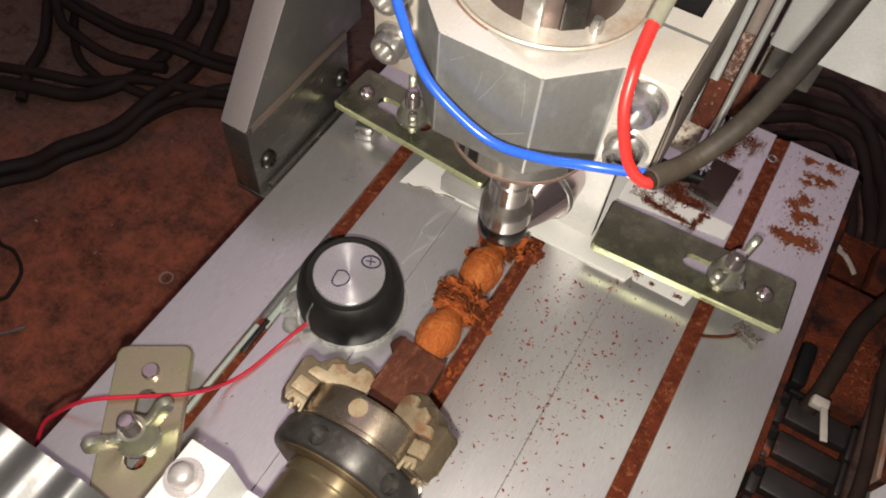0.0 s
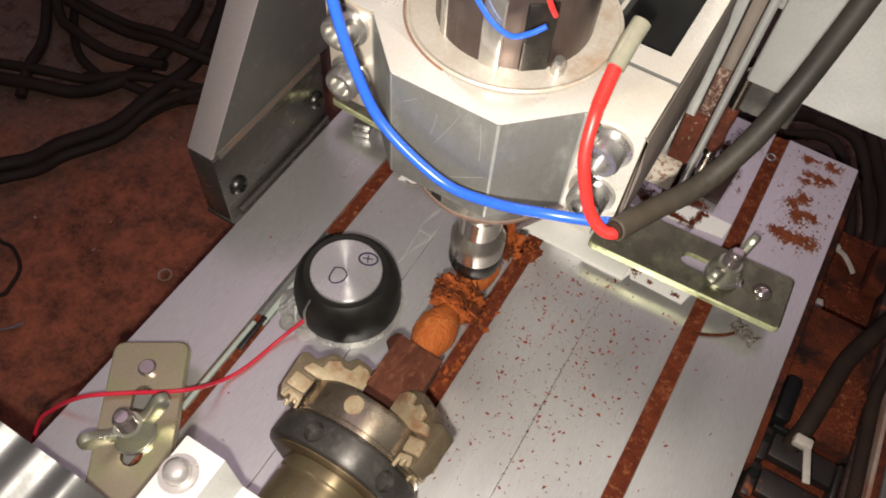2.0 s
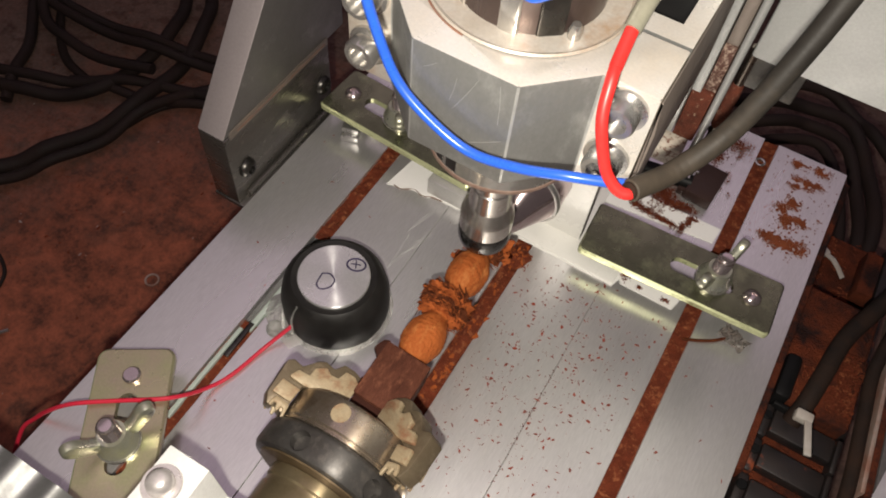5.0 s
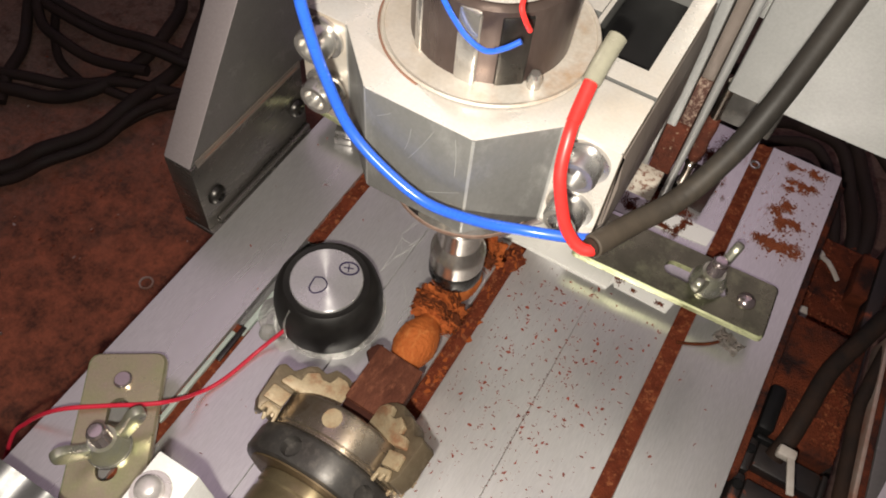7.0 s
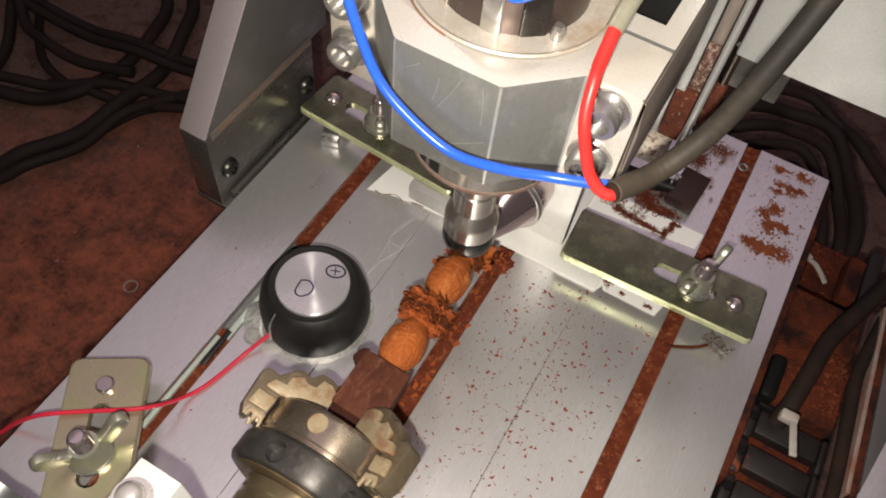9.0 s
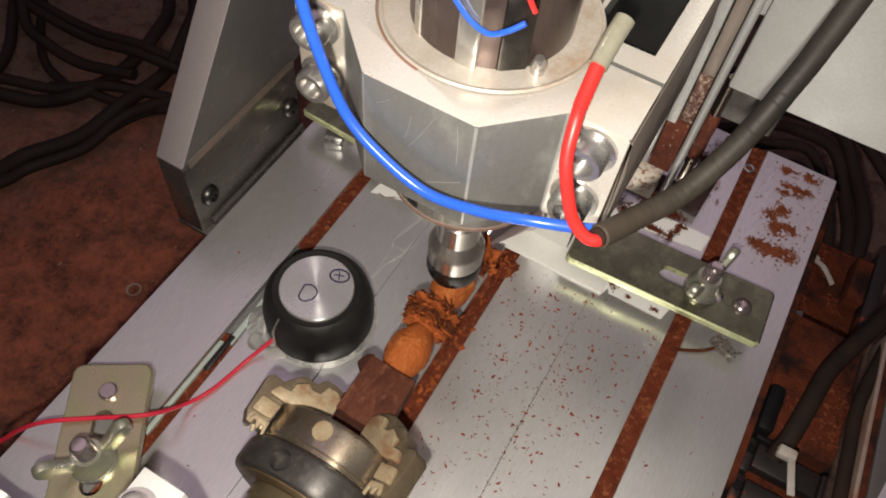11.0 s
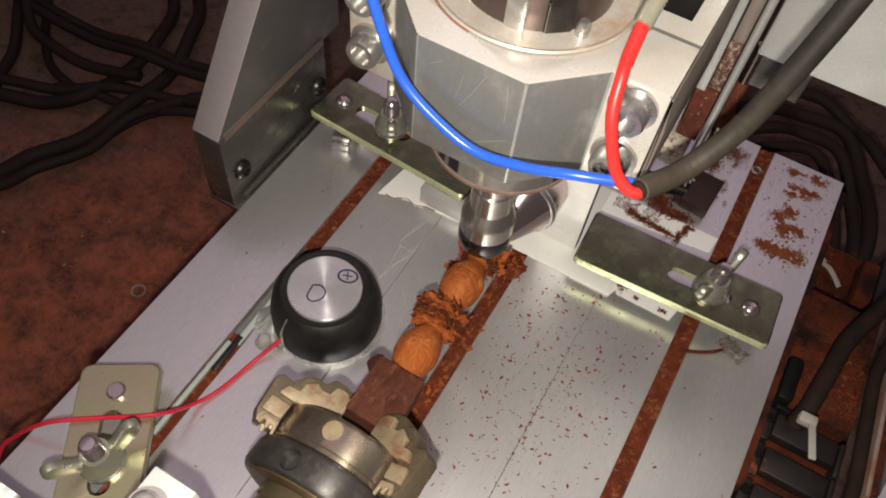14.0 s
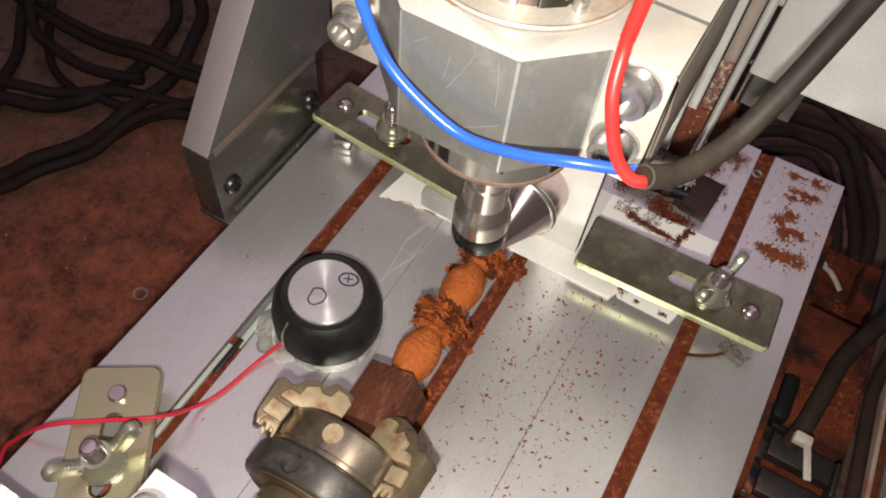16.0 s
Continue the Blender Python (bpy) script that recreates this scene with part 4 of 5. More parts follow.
# Slots, plus narrow strips that paint dark reflections in the polished steel.
for a0, a1, low in ((-156, -139, -0.0466), (-133, -127, -0.0466), (-120, -114, -0.0466), (-109, -100, -0.0466), (-63.5, -61.5, -0.0440), (-27, -4, -0.0466), (40, 60, -0.0466), (95, 120, -0.0466)):
    arc = [radians(a0 + (a1 - a0) * i / 10) for i in range(11)]
    outline = [(0.02025 * math.cos(a), 0.02025 * math.sin(a)) for a in arc] + [(0.0185 * math.cos(a), 0.0185 * math.sin(a)) for a in arc[::-1]]
    part("slot", prism(outline, low, -0.0312, "Z"), M_DARK_STEEL, nose, "dark slots and painted dark reflections on the spindle nose")
part("shaft", lathe([(0, -0.0512), (0.0066, -0.0512), (0.0066, -0.0660), (0.0060, -0.0664), (0.0060, -0.0700), (0.0064, -0.0704), (0.0064, -0.0832), (0, -0.0832)], 40), M_SHAFT, spindle)
collet = part("collet_nut", lathe([(0.0062, -0.0786), (0.0066, -0.0792), (0.0076, -0.0822), (0.0082, -0.0834), (0.0083, -0.0842), (0.0083, -0.0898), (0.0080, -0.0902), (0.0062, -0.0902)], 64), M_SHAFT, spindle, "bright steel collet nut")
part("lower_band", lathe([(0.0062, -0.0903), (0.0081, -0.0903), (0.0083, -0.0907), (0.0083, -0.0955), (0.0078, -0.0974), (0.0055, -0.0984), (0, -0.0984)], 64), M_BLUED, collet, "blackened lower band of the nut")
part("cutter", lathe([(0.0015, -0.0982), (0.0015, -0.1022), (0.0005, -0.1047), (0, -0.1047)], 16), M_STEEL, spindle)
can = part("motor_can", lathe([(0, BZ), (0.0166, BZ), (0.0166, 0.0174), (0, 0.0174)], 56, "Z"), M_BRONZE, spindle, "dust-browned motor body")
# Two steel bars paint the upright highlights of the motor body.
part("highlight_bar", box(0.0004, 0.0050, -0.0171, -0.0155, BZ + 0.0005, 0.0173, 0.0008), M_STEEL, can)
part("highlight_bar", moved(box(-0.0012, 0.0012, -0.0170, -0.0158, BZ + 0.0005, 0.0173, 0.0005), pose(0, 0, 0, 0, 0, -34)), M_STEEL, can)
part("brush_window", moved(box(-0.0030, 0.0030, -0.0169, -0.0150, BZ + 0.006, 0.0165, 0.0006), pose(0, 0, 0, 0, 0, 40)), M_DARK_STEEL, can)
part("terminal", lathe([(0, -0.002), (0.0014, -0.002), (0.0016, 0.0), (0.0010, 0.0016), (0, 0.0016)], 14, "Z", (0.0150, -0.0105, 0.002)), M_STEEL, can)
part("motor_flange", lathe([(0, 0.0176), (0.0142, 0.0176), (0.0145, 0.0185), (0.0145, 0.0275), (0.0135, 0.0282), (0, 0.0282)], 56, "Z"), M_FACED, spindle)
part("motor_top", lathe([(0, 0.0284), (0.0125, 0.0284), (0.0125, 0.06), (0, 0.06)], 48, "Z"), M_DARK_STEEL, spindle)
part("blue_wire", tube([(-0.010, -0.010, 0.050), (-0.020, -0.024, 0.038), (-0.0242, -0.0300, 0.0265), (-0.0238, -0.031, 0.0187), (-0.0224, -0.0315, 0.0124), (-0.0191, -0.032, 0.0025), (-0.0135, -0.0325, -0.009), (-0.0054, -0.033, -0.0153), (0.0052, -0.033, -0.0196), (0.0163, -0.0325, -0.018), (0.0265, -0.0312, -0.0150), (0.0350, -0.0280, -0.0146), (0.0400, -0.0250, -0.0150)], 0.00115, 14, 10), M_BLUE, spindle)
part("inner_blue_wire", tube([(-0.0058, -0.0165, 0.0232), (-0.0025, -0.0182, 0.0189), (0.0009, -0.0182, 0.0144), (0.0039, -0.0182, 0.0119), (0.0074, -0.0182, 0.0111), (0.0105, -0.0178, 0.0130), (0.0130, -0.0165, 0.0150)], 0.00055, 10, 8), M_BLUE, spindle)
part("inner_red_wire", tube([(0.0118, -0.0160, 0.0236), (0.0124, -0.0175, 0.0225), (0.0135, -0.0175, 0.0203), (0.0142, -0.0165, 0.0180)], 0.0005, 10, 8), M_RED, spindle)
red_wire = part("red_wire", tube([(0.0404, -0.0262, -0.0147), (0.0394, -0.0287, -0.0144), (0.0374, -0.0297, -0.0139), (0.0350, -0.0297, -0.0122), (0.0325, -0.029, -0.0090), (0.029, -0.027, -0.0008), (0.0275, -0.023, 0.005), (0.0268, -0.019, 0.0073), (0.0264, -0.013, 0.0109)], 0.00125, 14, 10), M_RED, spindle)
part("heat_shrink", tube([(0.0270, -0.0205, 0.0065), (0.0267, -0.0175, 0.0082), (0.0264, -0.0135, 0.0106)], 0.0014, 14, 8), M_RED, red_wire, "dark red sleeve")
part("crimp_sleeve", tube([(0.0264, -0.0140, 0.0104), (0.0265, -0.0095, 0.0128), (0.0268, -0.0055, 0.0149)], 0.00185, 16, 8), M_SLEEVE, red_wire, "translucent yellowish insulating sleeve")

for a, b in (((-0.0016, -0.0141), (0.0036, -0.003)), ((-0.0025, -0.0120), (-0.0012, -0.0050)), ((0.0084, -0.0020), (0.0091, -0.0125)), ((-0.0090, -0.0060), (-0.0060, -0.0035)), ((0.0030, -0.0220), (0.0105, -0.0170))):
    part("scratch", tube([(a[0], BF - 0.00002, a[1]), ((a[0] + b[0]) / 2 + 0.0002, BF - 0.00002, (a[1] + b[1]) / 2), (b[0], BF - 0.00002, b[1])], 0.00006, 5, 5), M_WORN, front_clamp)

# The cable bends as the spindle goes: its line with the spindle at rest, fully back and fully up.
CABLE_REST = [(0.0007, -0.058, 0.1249), (0.0063, -0.0475, 0.1242), (0.0116, -0.0408, 0.1323), (0.0147, -0.0377, 0.1437), (0.0171, -0.0343, 0.1553), (0.019, -0.0313, 0.167), (0.0211, -0.028, 0.1787), (0.0232, -0.0248, 0.1904)]
CABLE_NEAR = [(0.0007, -0.0758, 0.1239), (0.0051, -0.0645, 0.1218), (0.0109, -0.0544, 0.1231), (0.0154, -0.0459, 0.1305), (0.0182, -0.0383, 0.1397), (0.02, -0.0301, 0.1486), (0.0215, -0.0227, 0.1583), (0.023, -0.0151, 0.1679)]
CABLE_HIGH = [(0.0007, -0.0578, 0.1359), (0.0063, -0.0481, 0.1316), (0.0118, -0.0395, 0.1369), (0.0154, -0.0334, 0.147), (0.0184, -0.0269, 0.1569), (0.0214, -0.0203, 0.1668), (0.0245, -0.0137, 0.1767), (0.0275, -0.0071, 0.1866)]
CABLE_R = 0.0024
CABLE_LINKS = 44
CABLE_STEP = 0.085 / CABLE_LINKS


def cable_line(dy, dz):
    """Even points along the cable, from its cut end upwards, with the spindle moved by dy, dz."""
    u = -dy / 0.0178
    v = (dz + 0.0009 + 0.001 * u) / 0.0110
    knots = [Vector(a) + u * (Vector(b) - Vector(a)) + v * (Vector(c) - Vector(a)) for a, b, c in zip(CABLE_REST, CABLE_NEAR, CABLE_HIGH)]
    fine = spline(knots, 24)
    reach = [0.0]
    for p, q in zip(fine, fine[1:]):
        reach.append(reach[-1] + (q - p).length)
    out, i = [], 0
    for k in range(CABLE_LINKS + 1):
        want = CABLE_STEP * k
        while i < len(fine) - 2 and reach[i + 1] < want:
            i += 1
        out.append(fine[i].lerp(fine[i + 1], (want - reach[i]) / max(1e-9, reach[i + 1] - reach[i])))
    return out


def cable_poses(dy, dz):
    """Where each link stands; a link's own space begins at the cut end, so that the grain runs on from link to link."""
    line = cable_line(dy, dz)
    for k, (p, q) in enumerate(zip(line, line[1:])):
        turn = Vector((0, 0, 1)).rotation_difference(q - p).to_matrix().to_4x4()
        yield Matrix.Translation((p + q) / 2) @ turn @ Matrix.Translation((0, 0, -CABLE_STEP * (k + 0.5)))


def capsule(r, half, flat=False):
    """A piece of round sheath with domed ends, the first with one cut flat."""
    dome = [(r, half - 0.00002)] + [(r * math.sin(radians(a)), half + r * math.cos(radians(a))) for a in (90, 70, 50, 30, 10)]
    low = [(0, -half - 0.0002), (r * 0.9, -half - 0.0002), (r, -half)] if flat else [(0, -half - r)] + [(x, -z) for x, z in dome[::-1]]
    return lathe(low + dome + [(0, half + r)], 26, "Z")


cable = holder("power_cable", pose(0, 0, 0), "thick black dusty power cable feeding the spindle wires", "cable")
cable_links = []
for k in range(CABLE_LINKS):
    cable_links.append(part("sheath", moved(capsule(CABLE_R, CABLE_STEP / 2, k == 0), pose(0, 0, CABLE_STEP * (k + 0.5))), M_CABLE, cable))
part("cut_end", lathe([(0, -0.0009), (0.0015, -0.0009), (0.00195, -0.0007), (0.00195, 0.001), (0, 0.001)], 24, "Z"), M_DUSTCABLE, cable_links[0], "greyish filler at the cut sheath end")

# ---- gantry (moves) ----
gantry = holder("gantry", pose(0, 0, 0), "grey aluminium gantry with side plate, vertical slide and pale cover", "gantry")
foot = part("foot_block", box(-0.1475, -0.1355, -0.041, 0.0215, -0.0005, 0.0355, 0.0008), M_FOOT, gantry)
part("foot_plate", box(-0.1478, -0.1336, -0.0412, 0.0218, -0.0030, -0.0007, 0.0004), M_FOOT, gantry, "thin bright-edged plate under the foot")
finish_or_light(part("side_plate", prism([(-0.041, 0.0358), (-0.012, 0.072), (0.04, 0.137), (0.04, 0.26), (0.10, 0.26), (0.10, 0.150), (0.036, 0.068), (0.0325, 0.048), (0.0325, 0.0358)], -0.1475, -0.1358, "X", 0.0006), M_ALU_DULL, gantry, "grey side plate with a sawn sloping edge"), M_SAWN, (0, -0.7, 0.7), 0.6)
part("dust_smear", box(-0.1360, -0.13535, -0.038, 0.0210, 0.0340, 0.0374, 0.00005), M_SMEAR, gantry, "pale tan dust smear along the plate joint")
part("dust_line", box(-0.1362, -0.13525, -0.034, 0.0190, 0.0351, 0.0358, 0.0001), M_ORANGE, gantry, "orange sawdust line along the plate joint")
part("lower_rail", box(-0.1356, -0.1338, -0.036, 0.0210, 0.0006, 0.0032, 0.0005), M_FOOT, gantry)
for y, z in ((-0.0335, 0.0145), (0.0155, 0.0165)):
    part("screw", lathe([(0, 0.0012), (0.0014, 0.0012), (0.0017, 0.0026), (0.0028, 0.0024), (0.0038, 0.0014), (0.0041, 0.0002), (0, 0.0002)], 28, "X", (-0.1355, y, z)), M_DARK_STEEL, foot)
# Out of view; its pale colour is added to brighten the bed's reflection.
part("cross_beam", box(-0.1355, 0.10, 0.06, 0.08, 0.10, 0.26, 0.001), M_PALE, gantry, "cross beam out of view, made pale for the bed to mirror")
part("slide_plate", box(-0.0075, -0.0012, 0.010, 0.05, 0.0780, 0.26, 0.0004), M_PALE, gantry, "blue-grey slide plate")
part("slide_plate", box(-0.0011, 0.0015, 0.0095, 0.05, 0.0965, 0.26, 0.0003), M_PALE, gantry, "pale blue-grey plate beside the channel")
part("lead_block", box(-0.0052, 0.0042, 0.0060, 0.0124, 0.0690, 0.0765, 0.0006), M_FLAKE, gantry, "chipped white-painted block")
part("channel", box(0.0018, 0.0052, 0.0125, 0.05, 0.1125, 0.26, 0.0004), M_BROWNED, gantry, "browned steel slide channel")
part("dusty_channel", box(-0.0010, 0.0052, 0.0112, 0.05, 0.0768, 0.0962, 0.0004), M_CAKED, gantry, "slide channel caked with red sawdust")
part("speckled_channel", box(0.0017, 0.0052, 0.0118, 0.05, 0.0964, 0.1123, 0.0004), M_SPECKLED, gantry, "pale slide channel speckled with sawdust")
part("guide_rod", lathe([(0.001, 0.067), (0.0011, 0.0675), (0.0011, 0.26), (0, 0.26)], 16, "Z", (0.0066, 0.0105, 0)), M_PALE, gantry)
part("lead_rod", lathe([(0, 0.0700), (0.0012, 0.0702), (0.0014, 0.0708), (0.0014, 0.0790), (0.0018, 0.0794), (0.0018, 0.0800), (0.0014, 0.0804), (0.0014, 0.1120), (0, 0.1120)], 24, "Z", (0.0094, 0.0165, 0)), M_BOLT, gantry, "dusty bright lead rod")
part("dust_cake", lathe([(0.0013, 0.0815), (0.0018, 0.0822), (0.0021, 0.0860), (0.0018, 0.0905), (0.0020, 0.0950), (0.0017, 0.0985), (0.0013, 0.0992)], 24, "Z", (0.0094, 0.0165, 0)), M_CAKED, gantry, "red sawdust caked on the lead rod")
part("slide_edge", box(0.0054, 0.0062, 0.012, 0.05, 0.068, 0.26, 0.0003), M_ALU_DULL, gantry)
part("panel_bracket", box(0.0090, 0.0240, 0.0160, 0.0215, 0.0990, 0.1095, 0.0006), M_RING, gantry, "dull grey bracket under the cover panel")
part("cover_panel", box(0.0088, 0.16, 0.0145, 0.020, 0.110, 0.30, 0.0008), M_PALE, gantry, "pale grey painted cover panel")
part("end_bracket", merge(box(0.0722, 0.0786, 0.0030, 0.0235, -0.034, -0.0115, 0.0022), box(0.0740, 0.0830, 0.0006, 0.0028, -0.034, -0.0145, 0.0008)), M_BLACKP, gantry, "glossy black end bracket of the cable carrier")
part("carriage_plate", box(0.0702, 0.1010, 0.0040, 0.0366, -0.034, -0.0140, 0.0012), M_DUSTY, gantry, "carriage plate thick with red sawdust")
part("right_foot", box(0.0702, 0.1010, 0.0370, 0.0600, -0.040, -0.0165, 0.0008), M_DUSTY, gantry, "dusty red-brown carriage foot")
carrier = part("cable_carrier", box(0.0725, 0.1005, -0.092, 0.0006, -0.034, -0.0235, 0.001), M_DUSTY, gantry, "black link-chain cable carrier packed with red sawdust")
for k in range(7):
    y = 0.0010 - 0.0150 * k
    part("carrier_link", merge(box(0.0765, 0.0995, y - 0.0098, y, -0.0232, -0.0176, 0.0009), box(0.0720, 0.0762, y - 0.0135, y + 0.0006, -0.033, -0.0168, 0.0014), box(0.0998, 0.1020, y - 0.0135, y + 0.0006, -0.033, -0.0172, 0.0009)), M_BLACK, carrier, "black plastic chain link")
    part("link_pin", lathe([(0, 0.0008), (0.0016, 0.0008), (0.0020, 0.0003), (0.0020, 0), (0, 0)], 20, "Z", (0.0741, y - 0.0045, -0.0168)), M_BLACKP, carrier)
part("drag_cable", tube([(0.112, 0.095, -0.004), (0.1000, 0.067, 0.000), (0.0925, 0.048, 0.000), (0.0858, 0.030, 0.000), (0.0830, 0.012, -0.001), (0.0815, 0.000, -0.004), (0.0805, -0.006, -0.010)], 0.0033, 18, 8), M_DUSTCABLE, gantry)
part("drag_cable", tube([(0.0990, -0.075, -0.006), (0.1015, -0.0400, -0.004), (0.1024, -0.0212, -0.004), (0.1009, 0.0047, -0.004), (0.0997, 0.0234, -0.004), (0.1010, 0.0364, -0.004), (0.1070, 0.075, -0.006)], 0.0024, 16, 8), M_DUSTCABLE, gantry)
part("cable_tie", merge(box(0.0768, 0.0828, -0.0125, -0.0085, 0.0025, 0.0062, 0.0008), moved(box(-0.0012, 0.0012, -0.0135, 0, 0, 0.0010, 0.0003), pose(0.0812, -0.0115, 0.0050, -6, 0, 12))), M_NYLON, gantry, "white nylon cable tie")
EDGE = pose(0.1052, -0.0225, -0.001, 0, 0, 2.8)
part("edge_bar", moved(box(0, 0.0016, 0.0, 0.080, -0.012, 0, 0.0004), EDGE), M_EDGE, gantry, "worn pale edge bar")
part("edge_dust", moved(box(0.0018, 0.0042, 0.0, 0.080, -0.012, -0.0006, 0.0004), EDGE), M_DUSTY, gantry, "groove packed with red sawdust")
part("edge_flange", moved(prism([(0.0044, 0.002), (0.0100, 0.026), (0.0160, 0.050), (0.0160, 0.080), (0.0044, 0.080)], -0.012, -0.0003, "Z", 0.0004), EDGE), M_ALU_DULL, gantry, "dull grey flange")
part("edge_plate", moved(box(0.0044, 0.050, -0.010, 0.080, -0.016, -0.0124, 0.0004), EDGE), M_BED, gantry, "bare aluminium plate beyond the flange")

# ---- sawdust on the bed ----
def flakes(name, spots, label, mat, seed, size=(0.0003, 0.0011)):
    """Thin curled chips lying on the bed, one joined mesh."""
    rnd = random.Random(seed)
    bm = bmesh.new()
    for x, y, z in spots:
        l = size[0] + (size[1] - size[0]) * rnd.random() ** 3
        w = l * rnd.uniform(0.12, 0.65)
        a, bend = rnd.uniform(0, 2 * math.pi), rnd.uniform(-0.5, 0.5) * l
        d, e = Vector((math.cos(a), math.sin(a), 0)), Vector((-math.sin(a), math.cos(a), 0))
        lift = Vector((0, 0, rnd.uniform(0.0001, 0.0004)))
        c = Vector((x, y, z))
        rim = []
        for along, out in ((-1, -0.3), (-0.2, -1), (0.9, -0.5), (1, 0.3), (0.1, 1), (-0.8, 0.5)):
            p, q = along * l * rnd.uniform(0.7, 1.1), out * w * rnd.uniform(0.5, 1.2)
            rim.append(c + d * p + e * (q + bend * along * along))
        low = [bm.verts.new(q) for q in rim]
        high = [bm.verts.new(q + lift * rnd.uniform(0.6, 1.4)) for q in rim]
        bm.faces.new(high)
        for i in range(6):
            bm.faces.new((low[i], low[(i + 1) % 6], high[(i + 1) % 6], high[i]))
    if not label:
        ob = part(name, bm, mat)
        ob["kind"] = "stuff"
        return ob
    return tagged(part(name, bm, mat), label, "sawdust", kind="stuff")


rnd = random.Random(11)
spots = []
while len(spots) < 900:
    x, y = rnd.gauss(-0.004, 0.020), rnd.gauss(-0.045, 0.040)
    if -0.0285 < x < 0.066 and -0.16 < y < 0.0 and not 0.0295 < x < 0.037 and rnd.random() < 0.35 + 0.65 * (noise.noise(Vector((x * 90, y * 90, 1))) > -0.1):
        spots.append((x, y, 0.0001))
while len(spots) < 1010:
    x, y = rnd.uniform(-0.13, 0.065), rnd.uniform(-0.16, 0.02)
    if min(abs(x + 0.1), abs(x + 0.0333), abs(x - 0.0333)) > 0.004:
        spots.append((x, y, 0.0001))
flakes("scattered_sawdust", spots, "scattered red wood specks on the bed", M_SPECK, 1, (0.00014, 0.0010))
spots = []
clots = ((0.0465, 0.0555, 0.0035, 0.0020), (0.0530, 0.0550, 0.0045, 0.0030), (0.0590, 0.0560, 0.0035, 0.0028), (0.0520, 0.0550, 0.0050, 0.0028), (0.0520, 0.0670, 0.0035, 0.0032), (0.0475, 0.0710, 0.0028, 0.0030), (0.0510, 0.0770, 0.0026, 0.0022),
         (0.0565, 0.0690, 0.0034, 0.0016), (0.0520, 0.0895, 0.0036, 0.0022), (0.0555, 0.0910, 0.0030, 0.0018), (0.0485, 0.0880, 0.0024, 0.0022), (0.0480, 0.0985, 0.0030, 0.0014), (0.0570, 0.1000, 0.0030, 0.0018))
while len(spots) < 6400:
    cx, cy, rx, ry = rnd.choice(clots)
    x, y = rnd.gauss(cx, rx * 0.55), rnd.gauss(cy, ry * 0.62)
    n = noise.noise(Vector((x * 210, y * 300, 7))) + 0.7 * noise.noise(Vector((x * 600, y * 600, 2)))
    if 0.0375 < x < 0.0655 and y < 0.1035 and n > -0.22:
        spots.append((x, y, 0.0001 + max(0, n) * 0.0010 * rnd.random()))
for _ in range(160):
    spots.append((rnd.uniform(0.038, 0.0655), rnd.uniform(0.045, 0.103), 0.0001))
flakes("sawdust_patch", spots, "clotted red sawdust patches at the bed's far end", M_DRYDUST, 2, (0.00015, 0.0006))
spots = []
while len(spots) < 2200:
    x, y = rnd.uniform(-0.012, 0.029), rnd.uniform(0.040, 0.104)
    n = noise.noise(Vector((x * 110, y * 80, 4))) + 0.6 * noise.noise(Vector((x * 320, y * 320, 8)))
    if n > 0.22 + (0.25 if x > 0.012 else 0):
        spots.append((x, y, 0.0006))
flakes("sawdust_patch", spots, "thin red sawdust strewn behind the tailstock", M_DUST, 3, (0.00012, 0.0005))
spots = []
for cx, cy, rx, ry, n in ((0.0058, 0.0080, 0.0016, 0.0028, 90), (0.0122, 0.0048, 0.0010, 0.0008, 26), (0.0225, 0.0050, 0.0014, 0.0008, 34), (-0.0040, 0.0405, 0.0022, 0.0016, 120), (0.0010, 0.0398, 0.0030, 0.0014, 160), (0.0075, 0.0392, 0.0040, 0.0012, 190), (0.0120, 0.0388, 0.0022, 0.0010, 80), (0.0160, 0.0395, 0.0010, 0.0026, 110), (0.0175, 0.0440, 0.0010, 0.0026, 130), (0.0190, 0.0460, 0.0018, 0.0008, 40),
                          (0.0030, 0.0520, 0.0050, 0.0026, 330), (0.0090, 0.0490, 0.0050, 0.0022, 300), (0.0140, 0.0500, 0.0040, 0.0016, 140), (-0.0130, 0.0540, 0.0030, 0.0040, 180), (0.0150, 0.0840, 0.0030, 0.0050, 260), (0.0210, 0.0940, 0.0050, 0.0040, 200)):
    for _ in range(3 * n):
        x, y = rnd.gauss(cx, rx * 0.6), rnd.gauss(cy, ry * 0.6)
        spots.append((x, y, 0.00045 + 0.0004 * rnd.random()))
flakes("sawdust_patch", spots, "small clots of red sawdust on the white card strip", M_DUST, 6, (0.00012, 0.0005))
spots = []
for sx, sy0, sy1, n in ((-0.0333, -0.15, 0.0, 420), (0.0333, -0.14, 0.10, 330), (-0.1, -0.04, 0.05, 110)):
    for _ in range(n):
        spots.append((sx + rnd.uniform(-0.0029, 0.0029), rnd.uniform(sy0, sy1), -0.0012 + 0.0008 * rnd.random()))
for _ in range(70):
    spots.append((rnd.gauss(0, 0.0004), -0.04 - abs(rnd.gauss(0, 0.055)), 0.0001))
flakes("slot_chips", spots, "small red wood chips lying in the bed slots and seam", M_DUST, 9, (0.00015, 0.0006))
spots = []
while len(spots) < 700:
    x, y = rnd.uniform(0.0705, 0.103), rnd.uniform(0.036, 0.12)
    if noise.noise(Vector((x * 120, y * 120, 5))) > 0.05:
        spots.append((x, y, -0.0498))
